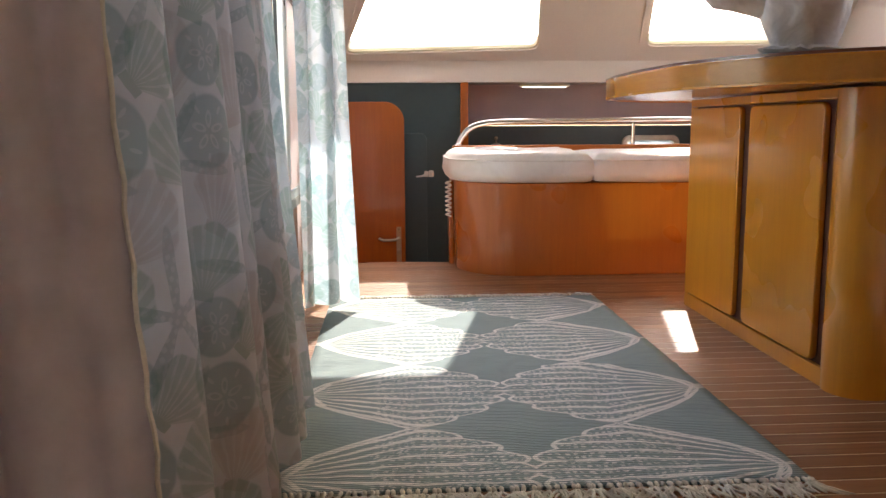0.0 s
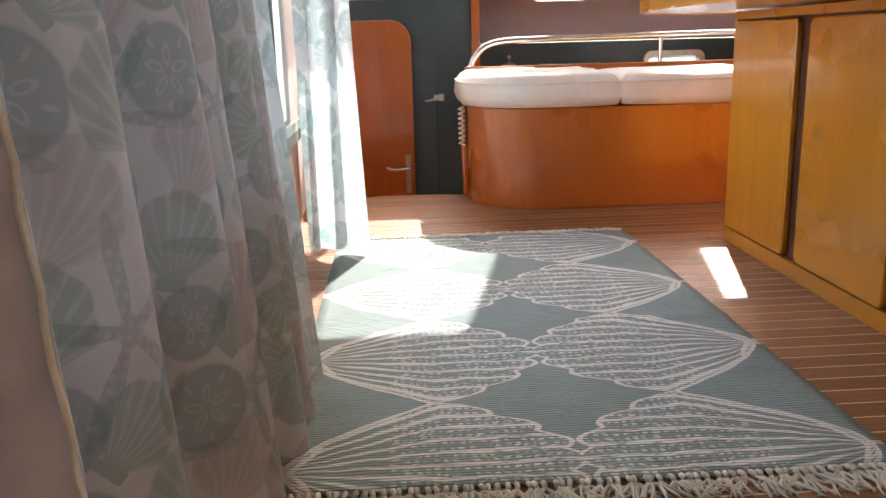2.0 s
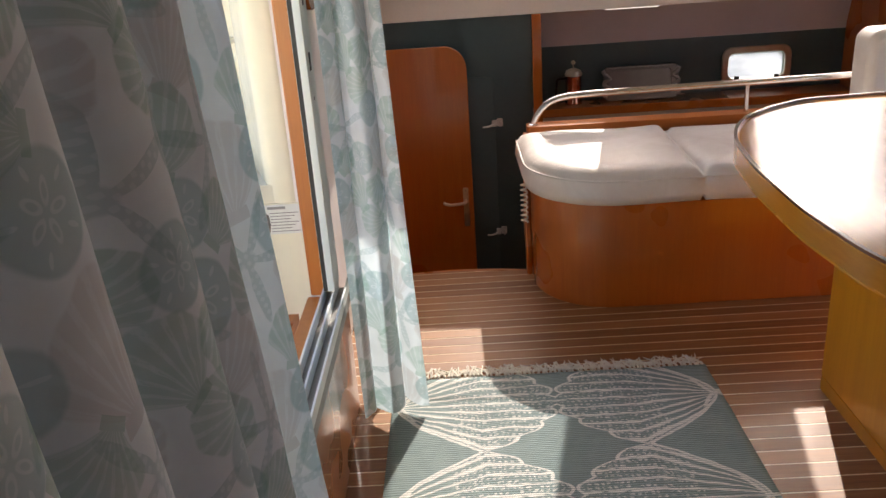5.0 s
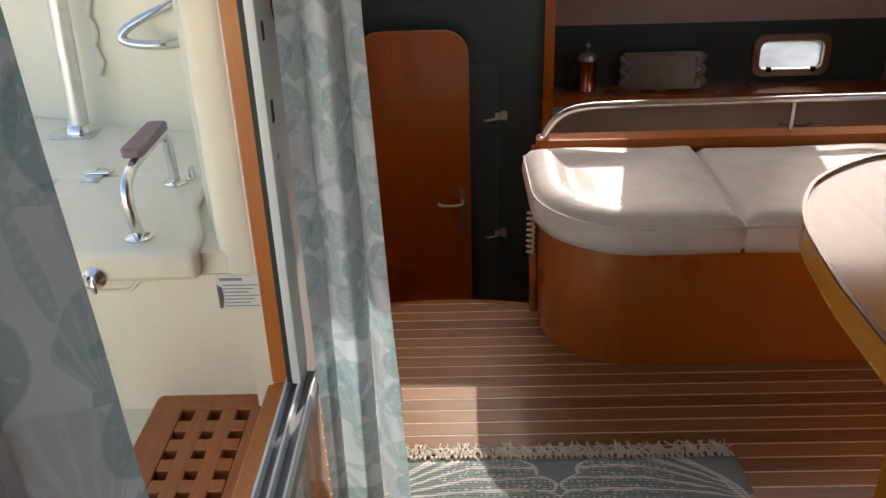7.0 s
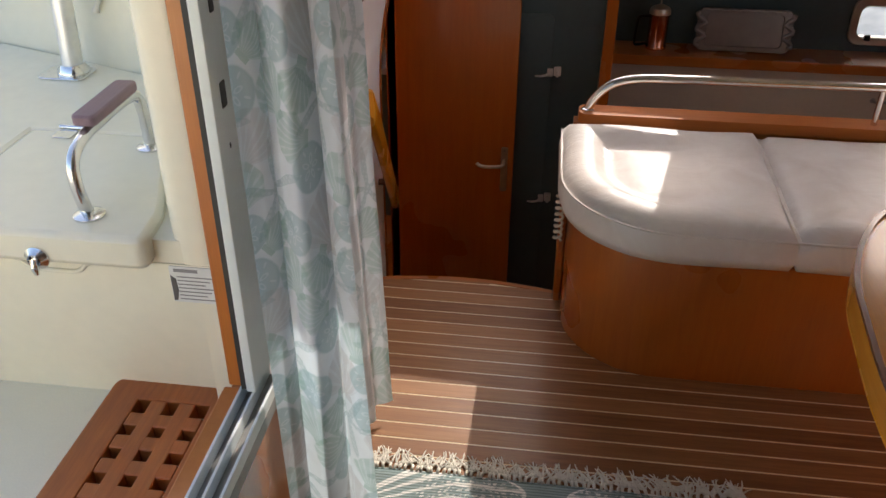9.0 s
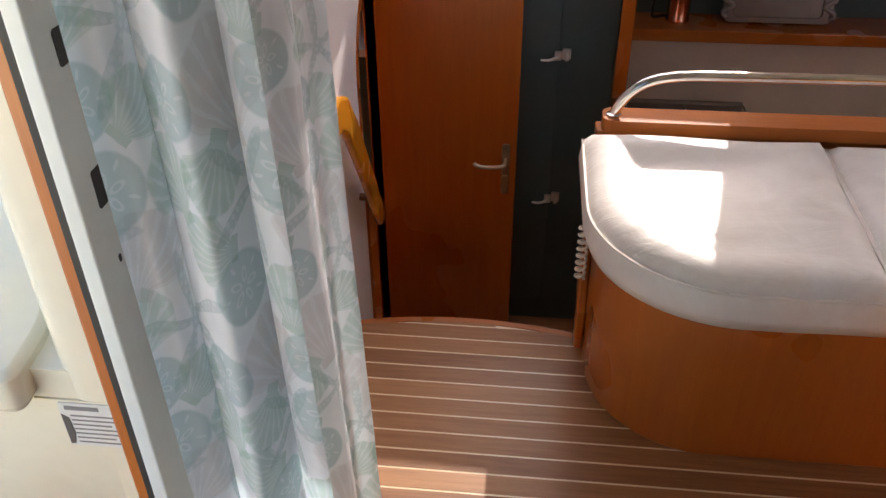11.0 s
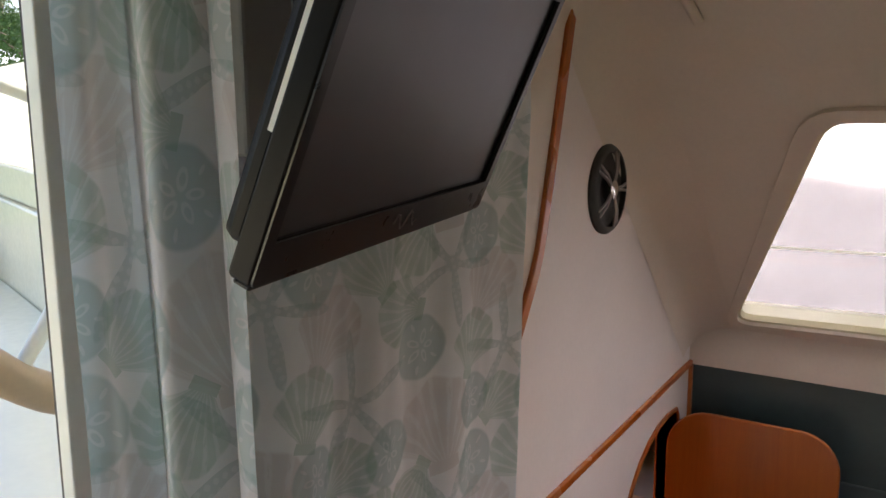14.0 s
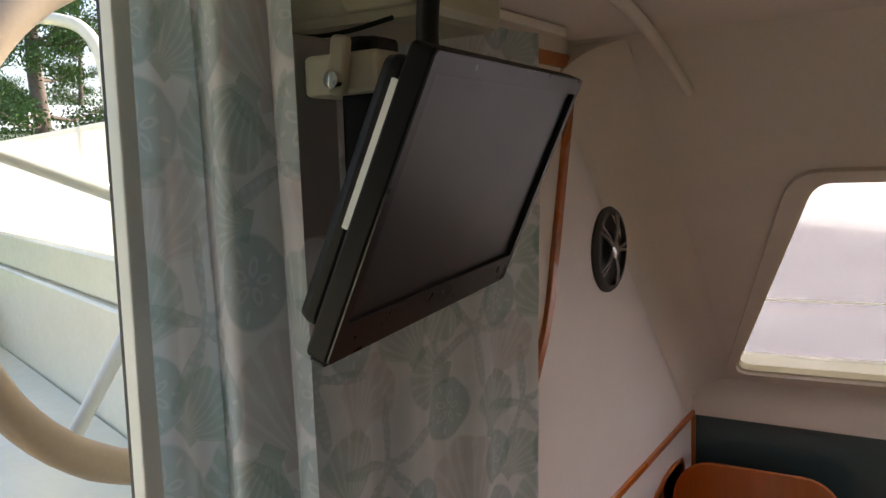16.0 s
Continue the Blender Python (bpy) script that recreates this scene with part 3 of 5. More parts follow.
structure("ceiling", box(-0.45, 2.66, -1.85, 3.30, 1.952, 2.06), CREAM, "cream headliner", "ceiling")


def inset_poly(c, d):
    mx, mz = sum(p[0] for p in c) / 4, sum(p[1] for p in c) / 4
    return [(x + d * (1 if x < mx else -1), z + d * 0.7 * (1 if z < mz else -1)) for x, z in c]


def soft(c, r=0.045, steps=4):
    """An outline with its corners rounded."""
    out = []
    n = len(c)
    for i in range(n):
        p, a, b = Vector(c[i]), Vector(c[i - 1]), Vector(c[(i + 1) % n])
        s, e = p + (a - p).normalized() * r, p + (b - p).normalized() * r
        out += [tuple(s * (1 - t) ** 2 + p * 2 * t * (1 - t) + e * t * t) for t in (k / steps for k in range(steps + 1))]
    return out


def slope_ring(bm, outer, inner, a, b):
    q = [[bm.verts.new(slope(x, z, h)) for x, z in o] for o in (outer, inner) for h in (a, b)]
    n = len(outer)
    for i in range(n):
        j = (i + 1) % n
        for s, t in ((0, 1), (3, 2), (2, 0), (1, 3)):
            bm.faces.new((q[s][i], q[s][j], q[t][j], q[t][i]))
    return bm


for k, W in ((1, W1), (2, W2)):
    win = thing("window_%d" % k, "sloping cabin window of hazed white acrylic", "window", kind="structure")
    sharp = inset_poly(W, -0.012)
    part("window_frame", slope_ring(bmesh.new(), soft(inset_poly(W, -0.03), 0.07), soft(inset_poly(W, 0.006), 0.05), -0.012, 0.002), CREAM, win, "moulded cream flange", 40)
    part("window_seal", slope_ring(bmesh.new(), soft(inset_poly(W, 0.0055), 0.05), soft(inset_poly(W, 0.016), 0.045), 0.0, 0.03), GELCOAT, win, "white rubber seal", 40)
    bm = bmesh.new()
    slab(W, 0.03, 0.036, bm)
    part("pane", bm, PANE, win, "hazed acrylic pane")
    (ax, az), (bx, bz), (cx, cz), (dx, dz) = W
    lo, hi = 0.012, 0.085
    bm = bmesh.new()
    slab([(ax + (dx - ax) * lo, az + (dz - az) * lo), (bx + (cx - bx) * lo, bz + (cz - bz) * lo), (bx + (cx - bx) * hi, bz + (cz - bz) * hi), (ax + (dx - ax) * hi, az + (dz - az) * hi)], 0.02, 0.0295, bm)
    part("lower_trim", bm, CANVAS, win, "white trim strip along the pane's foot")
    # thin strip that draws the pale line across the pane
    lo, hi = 0.405, 0.412
    bm = bmesh.new()
    slab([(ax + (dx - ax) * lo, az + (dz - az) * lo), (bx + (cx - bx) * lo, bz + (cz - bz) * lo), (bx + (cx - bx) * hi, bz + (cz - bz) * hi), (ax + (dx - ax) * hi, az + (dz - az) * hi)], 0.0265, 0.0297, bm)
    part("pane_bar", bm, CANVAS, win, "thin white strip drawn as a line across the pane")

# close the place round the camera
# unseen bulkhead; its openings are added to give daylight and reflections
structure("wall_forward", box(2.6, 2.66, -1.85, 5.0, SOLE, 1.0, box(2.6, 2.66, -1.85, 5.0, 1.65, 1.96)), WALL, "unseen white forward bulkhead, its openings added for daylight", "wall")
# unseen panels that hold back daylight, the first one from the near curtain
for k, (a, b) in enumerate(((-1.85, 0.15), (1.4, 1.55), (2.8, 5.0))):
    structure("mullion_%d" % (k + 1), box(2.601, 2.659, a, b, 1.002, 1.648), WALL, "unseen white panel that blocks part of the forward openings", "wall")
structure("wall_near", box(-0.42, 2.66, -1.86, -1.8, SOLE, 1.95), CREAM, "cream hull side behind the stairs", "wall")
structure("wall_hull_far", box(-1.5, 0.478, 4.95, 5.0, SOLE, 0.93), GREEN, "dark outer hull side", "wall")
structure("bulkhead_forward", box(2.2, 2.23, 3.36, 4.69, SOLE, 0.895), CHERRY, "varnished bulkhead at the galley's forward end", "wall")
structure("wall_table_panel", box(2.0, 2.03, 0.2, 1.0, 0.0, 1.9), CHERRY, "varnished wooden panel beside the saloon table", "wall")

# aft cabin seen through the doorway
structure("aft_cabin", box(-1.5, -0.422, 3.48, 3.52, SOLE, 0.9, box(-1.5, -1.46, 3.52, 4.95, SOLE, 0.9, box(-1.5, -0.422, 3.52, 4.95, SOLE - 0.05, SOLE))), CHERRY, "dark wood lining of the aft cabin", "wall")
# unseen opening in the deckhead, added to brighten the aft cabin
structure("aft_cabin_deck", ring(rounded(-1.5, -0.422, 3.48, 5.0, 0.001, 3), rounded(-1.15, -0.60, 4.05, 4.60, 0.06, 3), "z", 0.9, 0.94), CREAM, "cream deckhead of the aft cabin, opening added for daylight", "ceiling")
structure("aft_cabin_liner", box(-1.455, -0.43, 4.93, 4.949, 0.56, 0.895), CREAM, "cream liner on the aft cabin's hull side", "wall")
for k, (z, m) in enumerate(((0.16, SPLASH), (0.50, GREEN))):
    structure("aft_cabin_shelf_%d" % (k + 1), box(-1.1, -0.43, 4.5, 4.94, z, z + 0.03), m, "shelf inside the aft cabin", "shelf")

# ---- doors and fixtures ----
door = thing("door_1", "varnished cherry-wood cabin door standing open, rounded corners", "door", (-0.34, 4.03, SOLE), kind="structure")
leaf = into(part("leaf", prism(rounded(-0.385, 0.108, SOLE + 0.01, 0.752, (0.01, 0.01, 0.11, 0.13), 8), "y", 4.019, 4.034), CHERRY, None, "", 40, 0.004), door)
hd = into(part("door_handle", prism(rounded(0.056, 0.084, -0.155, 0.05, 0.008), "y", 4.012, 4.018), BRASS, None, "satin nickel lever handle on a long plate", 40, 0.001), door)
lever = part("lever", tube([(0.07, 4.018, -0.012), (0.07, 3.975, -0.014), (0.055, 3.965, -0.018), (-0.01, 3.965, -0.022), (-0.035, 3.968, -0.016), (-0.042, 3.972, -0.008)], 0.0075, 10, None, False, 2), BRASS, hd, "", 60)
lever.matrix_parent_inverse = Matrix.Identity(4)
key = part("keyhole", turned(lathe([(0.0125, 0), (0.0125, 0.004), (0.010, 0.005)], 16), pose(0.07, 4.013, -0.088, 90)), BRASS, hd, "", 40)
part("screw", turned(lathe([(0.004, 0), (0.004, 0.002), (0.002, 0.0025)], 10), pose(0.07, 4.0125, 0.035, 90)), STEEL, hd)

# tall locker door in the dark bulkhead with two latches
loc = thing("locker_door", "slate-green laminate locker door with chrome latches", "door", (0.15, YF, -0.7), kind="structure")
into(part("panel", prism(rounded(0.06, 0.238, -0.74, 0.575, 0.035), "y", YF - 0.012, YF - 0.001), GREEN_DOOR, None, "", 40, 0.003), loc)


def latch(z):
    b = bmesh.new()
    box(0.222, 0.246, YF - 0.03, YF - 0.012, z - 0.016, z + 0.016, b)
    base = part("latch", b, SATIN, None, "chrome elbow latch", None, 0.004)
    into(base, loc)
    arm = part("arm", tube([(0.234, YF - 0.033, z - 0.002), (0.205, YF - 0.038, z - 0.012), (0.175, YF - 0.032, z - 0.014)], [0.007, 0.005, 0.004], 10, None, False, 1), SATIN, base, "", 60)
    catch = part("catch", tube([(0.262, YF - 0.03, z - 0.012), (0.268, YF - 0.034, z), (0.262, YF - 0.03, z + 0.014)], 0.007, 10, None, False, 1), SATIN, base, "", 60)
    part("catch_plate", prism(rounded(0.248, 0.278, z - 0.018, z + 0.02, 0.006), "y", YF - 0.012, YF - 0.001), SATIN, base, "", 40)


latch(0.342)
latch(-0.238)

# sliding door: wooden outer frame, aluminium track and jamb
sd = thing("sliding_door_frame", "white aluminium sliding door frame in a varnished wooden surround", "door frame", (-0.39, 2.0, 0.37), kind="structure")
into(part("wooden_jamb", box(-0.3745, -0.335, 2.052, 2.096, 0.396, 1.946), FRAME_WOOD, None, "varnished wooden jamb", None, 0.004), sd)
into(part("wooden_sill", box(-0.384, -0.3375, 0.2, 2.051, 0.367, 0.395), FRAME_WOOD, None, "varnished wooden sill", None, 0.004), sd)
into(part("wooden_head", box(-0.475, -0.422, 0.2, 2.096, 1.951, 1.99), FRAME_WOOD, None, "", None, 0.004), sd)
into(part("jamb", box(-0.3185, -0.300, 2.006, 2.099, 0.426, 1.946), ALU, None, "white aluminium jamb with latch holes", None, 0.002), sd)
into(part("jamb_channel", box(-0.3305, -0.319, 2.012, 2.099, 0.426, 1.946), GASKET, None, "dark channel of the sliding door", None), sd)
into(part("jamb_edge", box(-0.3345, -0.331, 2.030, 2.099, 0.426, 1.946), ALU, None, "", None, 0.001), sd)
for k, x in enumerate((-0.3335, -0.306, -0.276)):
    into(part("track_rail", box(x - 0.003, x + 0.003, 0.2, 2.098, 0.396, 0.425), ALU, None, "aluminium track rail", None, 0.001), sd)
into(part("track_bed", box(-0.337, -0.273, 0.2, 2.098, 0.366, 0.3955), GREYP, None, "grey bed between the track rails"), sd)
for z, h in ((1.02, 0.022), (1.17, 0.018), (0.93, 0.005), (1.31, 0.02)):
    into(part("latch_hole", prism(rounded(2.050 - h * 0.5, 2.050 + h * 0.5, z - h, z + h, min(0.004, h * 0.45)), "x", -0.2998, -0.299), GASKET, None, "", 40), sd)

fx = thing("fixed_door_panel", "fixed tinted glass door panel with an aluminium stile", "door panel", (-0.36, 0.7, 0.426), kind="structure")
into(part("glass", box(-0.369, -0.364, 0.202, 1.10, 0.427, 1.945), TINT, None, "tinted glass"), fx)
into(part("stile", box(-0.374, -0.356, 1.101, 1.14, 0.427, 1.945), ALU, None, "white aluminium stile", None, 0.002), fx)

# handrail of bent wood on the white wall
hr = thing("wooden_handrail", "bent honey-varnished wooden handrail on the white wall", "handrail", (XA + 0.03, 3.3, 0.3))
path_top = [(2.98, 0.58), (3.06, 0.615), (3.14, 0.618), (3.22, 0.585), (3.32, 0.47), (3.46, 0.25), (3.595, 0.045), (3.625, 0.005)]
path_low = [(3.57, -0.03), (3.52, 0.04), (3.39, 0.225), (3.255, 0.41), (3.195, 0.49), (3.14, 0.525), (3.07, 0.53), (2.98, 0.49)]
rl = part("rail", prism(path_top + path_low, "x", XA + 0.03, XA + 0.054), HONEY, None, "", 35, 0.009)
into(rl, hr)
for y, z in ((3.24, 0.49), (3.5, 0.12)):
    into(part("standoff", tube([(XA, y, z), (XA + 0.031, y, z)], 0.012, 12), DARK_EDGE, None, "dark wooden standoff", 60), hr)

# ---- settee ----
base_pts = [(0.31, 3.28)] + [(0.58 - 0.27 * math.cos(a), 2.94 - 0.27 * math.sin(a)) for a in (radians(k) for k in range(0, 91, 6))] + [(2.2, 2.67), (2.2, 3.28)]
st = thing("settee", "curved varnished cherry-wood settee base", "settee", (1.0, 2.97, 0))
into(part("front", prism(base_pts, "z", 0.0, 0.385), CHERRY, None, "glossy curved wooden front", 40, 0.004), st)
into(part("back_panel", box(0.312, 2.2, 3.281, 3.335, SOLE, 0.488), CHERRY_X, None, "", None, 0.003), st)
cap = rounded(0.325, 2.2, 3.262, 3.345, (0.03, 0.001, 0.001, 0.03))
into(part("ledge", prism(cap, "z", 0.489, 0.524), LEDGE, None, "varnished ledge along the settee back", 40, 0.008), st)


def offset(poly, d):
    n, out = len(poly), []
    for i in range(n):
        a, b, c = Vector(poly[i - 1]), Vector(poly[i]), Vector(poly[(i + 1) % n])
        e, f = (b - a).normalized(), (c - b).normalized()
        m = Vector((-(e.y + f.y), e.x + f.x))
        m = m.normalized() if m.length > 1e-6 else Vector((-e.y, e.x))
        k = 1 / max(0.5, m.dot(Vector((-e.y, e.x))))
        out.append(tuple(b + m * d * k))
    return out


def cushion(name, outline, profile, label, seed):
    """A padded cushion: the outline, drawn in by steps at each height, with a soft uneven top."""
    bm = bmesh.new()
    rows = []
    rnd = random.Random(seed)
    sx = rnd.random() * 9
    n = len(outline)
    brim = offset(outline, 0.045)
    mid = (sum(p[0] for p in brim) / n, sum(p[1] for p in brim) / n)

    def level(d, z, x):
        """The recess behind the rounded corner runs out along the seat."""
        f = min(1.0, max(0.0, (x - 0.58) / 0.16))
        return z + (max(z, 0.511) - z) * f if d > 0.09 else z

    for d, z in profile:
        k = max(0.0, (d - 0.045) / 0.27)
        ring_ = offset(outline, d) if d <= 0.045 else [(x + (mid[0] - x) * k, y + (mid[1] - y) * k) for x, y in brim]
        rows.append([bm.verts.new((x, y, level(d, z, x) + 0.010 * noise.noise((x * 5 + sx, y * 5, 0.5)) * (1 if z > 0.42 else 0.5))) for x, y in ring_])
    for a, b in zip(rows, rows[1:]):
        for i in range(n):
            bm.faces.new((a[i], a[(i + 1) % n], b[(i + 1) % n], b[i]))
    bm.faces.new(rows[0][::-1])
    cx, cy = sum(v.co.x for v in rows[-1]) / n, sum(v.co.y for v in rows[-1]) / n
    last = rows[-1]
    for k in (0.25, 0.5, 0.75):
        nxt = []
        for v in rows[-1]:
            x, y = v.co.x + (cx - v.co.x) * k, v.co.y + (cy - v.co.y) * k
            nxt.append(bm.verts.new((x, y, level(1.0, profile[-1][1], x) + 0.003 * k + 0.010 * noise.noise((x * 5 + sx, y * 5, 0.5)))))
        for i in range(n):
            bm.faces.new((last[i], last[(i + 1) % n], nxt[(i + 1) % n], nxt[i]))
        last = nxt
    tip = bm.verts.new((cx, cy, level(1.0, profile[-1][1], cx) + 0.003))
    for i in range(n):
        bm.faces.new((last[i], last[(i + 1) % n], tip))
    c = thing(name, label, "cushion", (outline[0][0], outline[0][1], profile[0][1]), "settee cushions")
    into(part("pad", bm, VINYL, None, "", 75), c)
    seam = [(x, y, profile[3][1] + 0.002) for x, y in offset(outline, profile[3][0] - 0.001)]
    into(part("piping", tube(seam, 0.0035, 6, None, True), VINYL, None, "sewn white piping", 60), c)
    return c


def dense(poly, step=0.05):
    out = []
    for i, p in enumerate(poly):
        q = poly[(i + 1) % len(poly)]
        k = max(1, int((Vector(q) - Vector(p)).length / step))
        out += [tuple(Vector(p).lerp(Vector(q), t / k)) for t in range(k)]
    return out


PROF = [(0.03, 0.387), (0.004, 0.392), (-0.008, 0.425), (-0.002, 0.475), (0.018, 0.500), (0.045, 0.513), (0.075, 0.515), (0.098, 0.510), (0.118, 0.496), (0.14, 0.489), (0.165, 0.491), (0.19, 0.497)]
c1 = dense([(0.28, 3.245)] + [(0.58 - 0.30 * math.cos(a), 2.94 - 0.30 * math.sin(a)) for a in (radians(k) for k in range(0, 91, 6))] + [(0.845, 2.64), (0.858, 3.245)])
c2 = dense([(0.868, 3.245), (0.855, 2.64), (1.5, 2.64), (1.52, 3.245)])
c3 = dense([(1.53, 3.245), (1.51, 2.64), (2.18, 2.64), (2.18, 3.245)])
PROF2 = [(0.03, 0.387), (0.004, 0.392), (-0.008, 0.425), (-0.001, 0.475), (0.018, 0.498), (0.05, 0.505), (0.1, 0.508), (0.13, 0.51)]
cushion("seat_cushion", c1, PROF, "white vinyl seat cushion with a rounded corner", 1)
cushion("seat_cushion", c2, PROF2, "white vinyl seat cushion on the settee", 2)
cushion("seat_cushion", c3, PROF2, "white vinyl seat cushion on the settee", 3)
bc = thing("back_cushion", "white vinyl backrest cushion standing at the settee's end", "cushion", (1.85, 3.17, 0.513), "settee cushions")
bk = part("pad", prism(rounded(1.56, 2.18, 0.513, 0.842, (0.03, 0.03, 0.05, 0.05), 5), "y", 3.08, 3.235), VINYL, None, "", 60, 0.03)
into(bk, bc)

gr = thing("grab_rail", "polished stainless grab rail behind the settee", "handrail", (0.36, 3.3, 0.52))
into(part("tube", tube([(0.352, 3.3, 0.522), (0.365, 3.3, 0.56), (0.41, 3.3, 0.61), (0.48, 3.3, 0.632), (0.6, 3.3, 0.636), (1.4, 3.3, 0.642), (2.15, 3.3, 0.644)], 0.0135, 16, None, False, 2), CHROME, None, "", 60), gr)
into(part("base_flange", lathe([(0.019, 0), (0.019, 0.003), (0.0145, 0.006)], 20, None, (0.352, 3.3, 0.524)), CHROME, None, "", 40), gr)
into(part("stanchion", tube([(1.2, 3.3, 0.524), (1.2, 3.3, 0.632)], 0.009, 12), CHROME, None, "", 60), gr)

# ---- saloon table on its cupboard ----
TOP = soft([(0.98, 0.87), (0.85, 0.99), (0.77, 1.13), (0.725, 1.30), (0.708, 1.52), (0.716, 1.80), (0.745, 2.03), (0.785, 2.15), (0.85, 2.265), (0.945, 2.35), (1.06, 2.42), (1.3, 2.44), (1.9, 2.43), (1.95, 0.84)], 0.05, 4)
tb = thing("saloon_table", "honey-varnished saloon table with a rounded corner and dark fiddle", "table", (1.3, 1.6, 0))
into(part("tabletop", prism(offset(TOP, 0.012), "z", 0.704, 0.757), HONEY_Y, None, "glossy varnished wooden top", 30, 0.003), tb)
into(part("edge_band", ring(TOP, offset(TOP, 0.0115), "z", 0.700, 0.758), HONEY, None, "honey wood edge band", 30), tb)
into(part("fiddle", ring(offset(TOP, 0.005), offset(TOP, 0.014), "z", 0.7585, 0.765), DARK_EDGE, None, "dark wooden fiddle round the top", 30), tb)
into(part("cupboard", box(1.056, 1.62, 1.13, 2.08, 0.0, 0.6995), HONEY, None, "", None, 0.003), tb)
into(part("plinth", box(1.04, 1.0555, 1.13, 2.08, 0.0, 0.045), HONEY, None, "", None, 0.003), tb)
into(part("top_rail", box(1.04, 1.0555, 1.13, 2.08, 0.676, 0.6995), HONEY, None, "", None, 0.002), tb)
into(part("end_stile", box(1.04, 1.0555, 2.055, 2.08, 0.0455, 0.6755), HONEY, None, "", None, 0.002), tb)
# recess backing, coloured dark for the shade in the door gaps
into(part("groove", box(1.052, 1.0558, 1.135, 2.054, 0.046, 0.675), SHADE_WOOD, None, "groove round the cupboard doors, its shade painted dark"), tb)
for a, b in ((1.668, 2.054), (1.195, 1.602)):
    into(part("cupboard_door", prism(rounded(a, b, 0.052, 0.670, 0.022), "x", 1.034, 1.0515), HONEY, None, "flush honey-varnished cupboard door", 40, 0.004), tb)
into(part("corner_post", tube([(1.118, 1.128, 0.0), (1.118, 1.128, 0.699)], 0.082, 32), HONEY, None, "rounded glossy corner post", 50), tb)

# sculpture and mat on the table
mat_ = lathe([(0.15, 0.0), (0.15, 0.005), (0.145, 0.006)], 40, None, (1.06, 1.37, 0.7575))
tagged(part("round_placemat", mat_, GREEN, None, "", 40), "round dark woven placemat on the table", "placemat")
sp = bmesh.new()
bmesh.ops.create_icosphere(sp, subdivisions=5, radius=1.0)
for v in sp.verts:
    p = v.co.copy()
    w = 0.42 + 0.4 * max(0.0, p.z)
    q = Vector((p.x * 0.16 * w * 1.7, p.y * 0.11 * w * 1.6, 0.17 + p.z * 0.17))
    q.x += 0.10 * max(0, p.z) ** 2
    if p.z < -0.75:
        q.x *= 1.5
        q.y *= 1.4
    q *= 1 + 0.10 * noise.noise(p * 2.3) + 0.03 * noise.noise(p * 7)
    v.co = q
fl = tube([(0.0, 0.0, 0.117), (-0.10, 0.01, 0.147), (-0.19, 0.03, 0.167), (-0.245, 0.05, 0.197)], [0.05, 0.035, 0.035, 0.03, 0.03, 0.035, 0.02, 0.008], 12, sp, False, 1)
for v in sp.verts:
    v.co += Vector(noise.noise_vector(v.co * 18)) * 0.006
turned(sp, Matrix.Translation((1.06, 1.37, 0.763)))
tagged(part("shell_sculpture", sp, STONE, None, "", 80), "rough grey shell sculpture standing on the table", "sculpture")
sc = tube([(1.40 + (0.02 + 0.0035 * k) * math.cos(k * 0.5), 1.22, 0.79 + (0.008 + 0.0016 * k) * math.sin(k * 0.5)) for k in range(40)], 0.006, 8)
turned(sc, Matrix.Translation((0, 0, 0.045)))
tagged(part("white_coil", sc, GELCOAT, None, "", 60), "white coiled ornament on the table", "ornament")

# side of the settee: shaped wooden grip and a white coil
gp = thing("wooden_grip", "shaped wooden grip fixed to the settee's side", "handle", (0.3, 3.05, 0.0))
into(part("board", prism([(3.0, 0.0), (3.035, 0.02), (3.05, 0.10), (3.09, 0.14), (3.10, 0.22), (3.07, 0.26), (3.06, 0.375), (3.03, 0.375), (3.025, 0.2), (3.0, 0.12)], "x", 0.286, 0.3095), CHERRY, None, "", 40, 0.006), gp)
co = thing("coil_cord", "white coiled cord hanging at the settee's side", "cord", (0.28, 3.03, 0.24))
into(part("coil", tube([(0.285 + 0.011 * math.cos(a), 3.015 + 0.011 * math.sin(a), 0.215 + 0.0032 * a) for a in (k * 0.45 for k in range(112))], 0.0042, 6), COTTON, None, "", 60), co)

# ---- galley ----
for x0, x1, nm in ((0.48, 1.03, "galley_counter"), (1.032, 2.195, "galley_counter")):
    cn = thing(nm, "beige galley worktop unit down in the far hull", "counter", ((x0 + x1) / 2, 4.2, SOLE), "galley units")
    into(part("cabinet", box(x0, x1, 3.95, 4.528, SOLE, -0.085), CHERRY, None, "", None, 0.003), cn)
    into(part("worktop", box(x0, x1, 3.93, 4.528, -0.084, -0.05), SPLASH, None, "beige worktop", None, 0.004), cn)
sv = thing("gas_stove", "steel gas stove with burners and pan supports", "stove", (0.76, 4.28, -0.05))
into(part("hob", prism(rounded(0.52, 1.0, 4.03, 4.51, 0.03), "z", -0.049, -0.03), STEEL, None, "", 40, 0.004), sv)
into(part("back_guard", box(0.53, 0.99, 4.495, 4.515, -0.029, 0.02), STEEL, None, "", None, 0.004), sv)
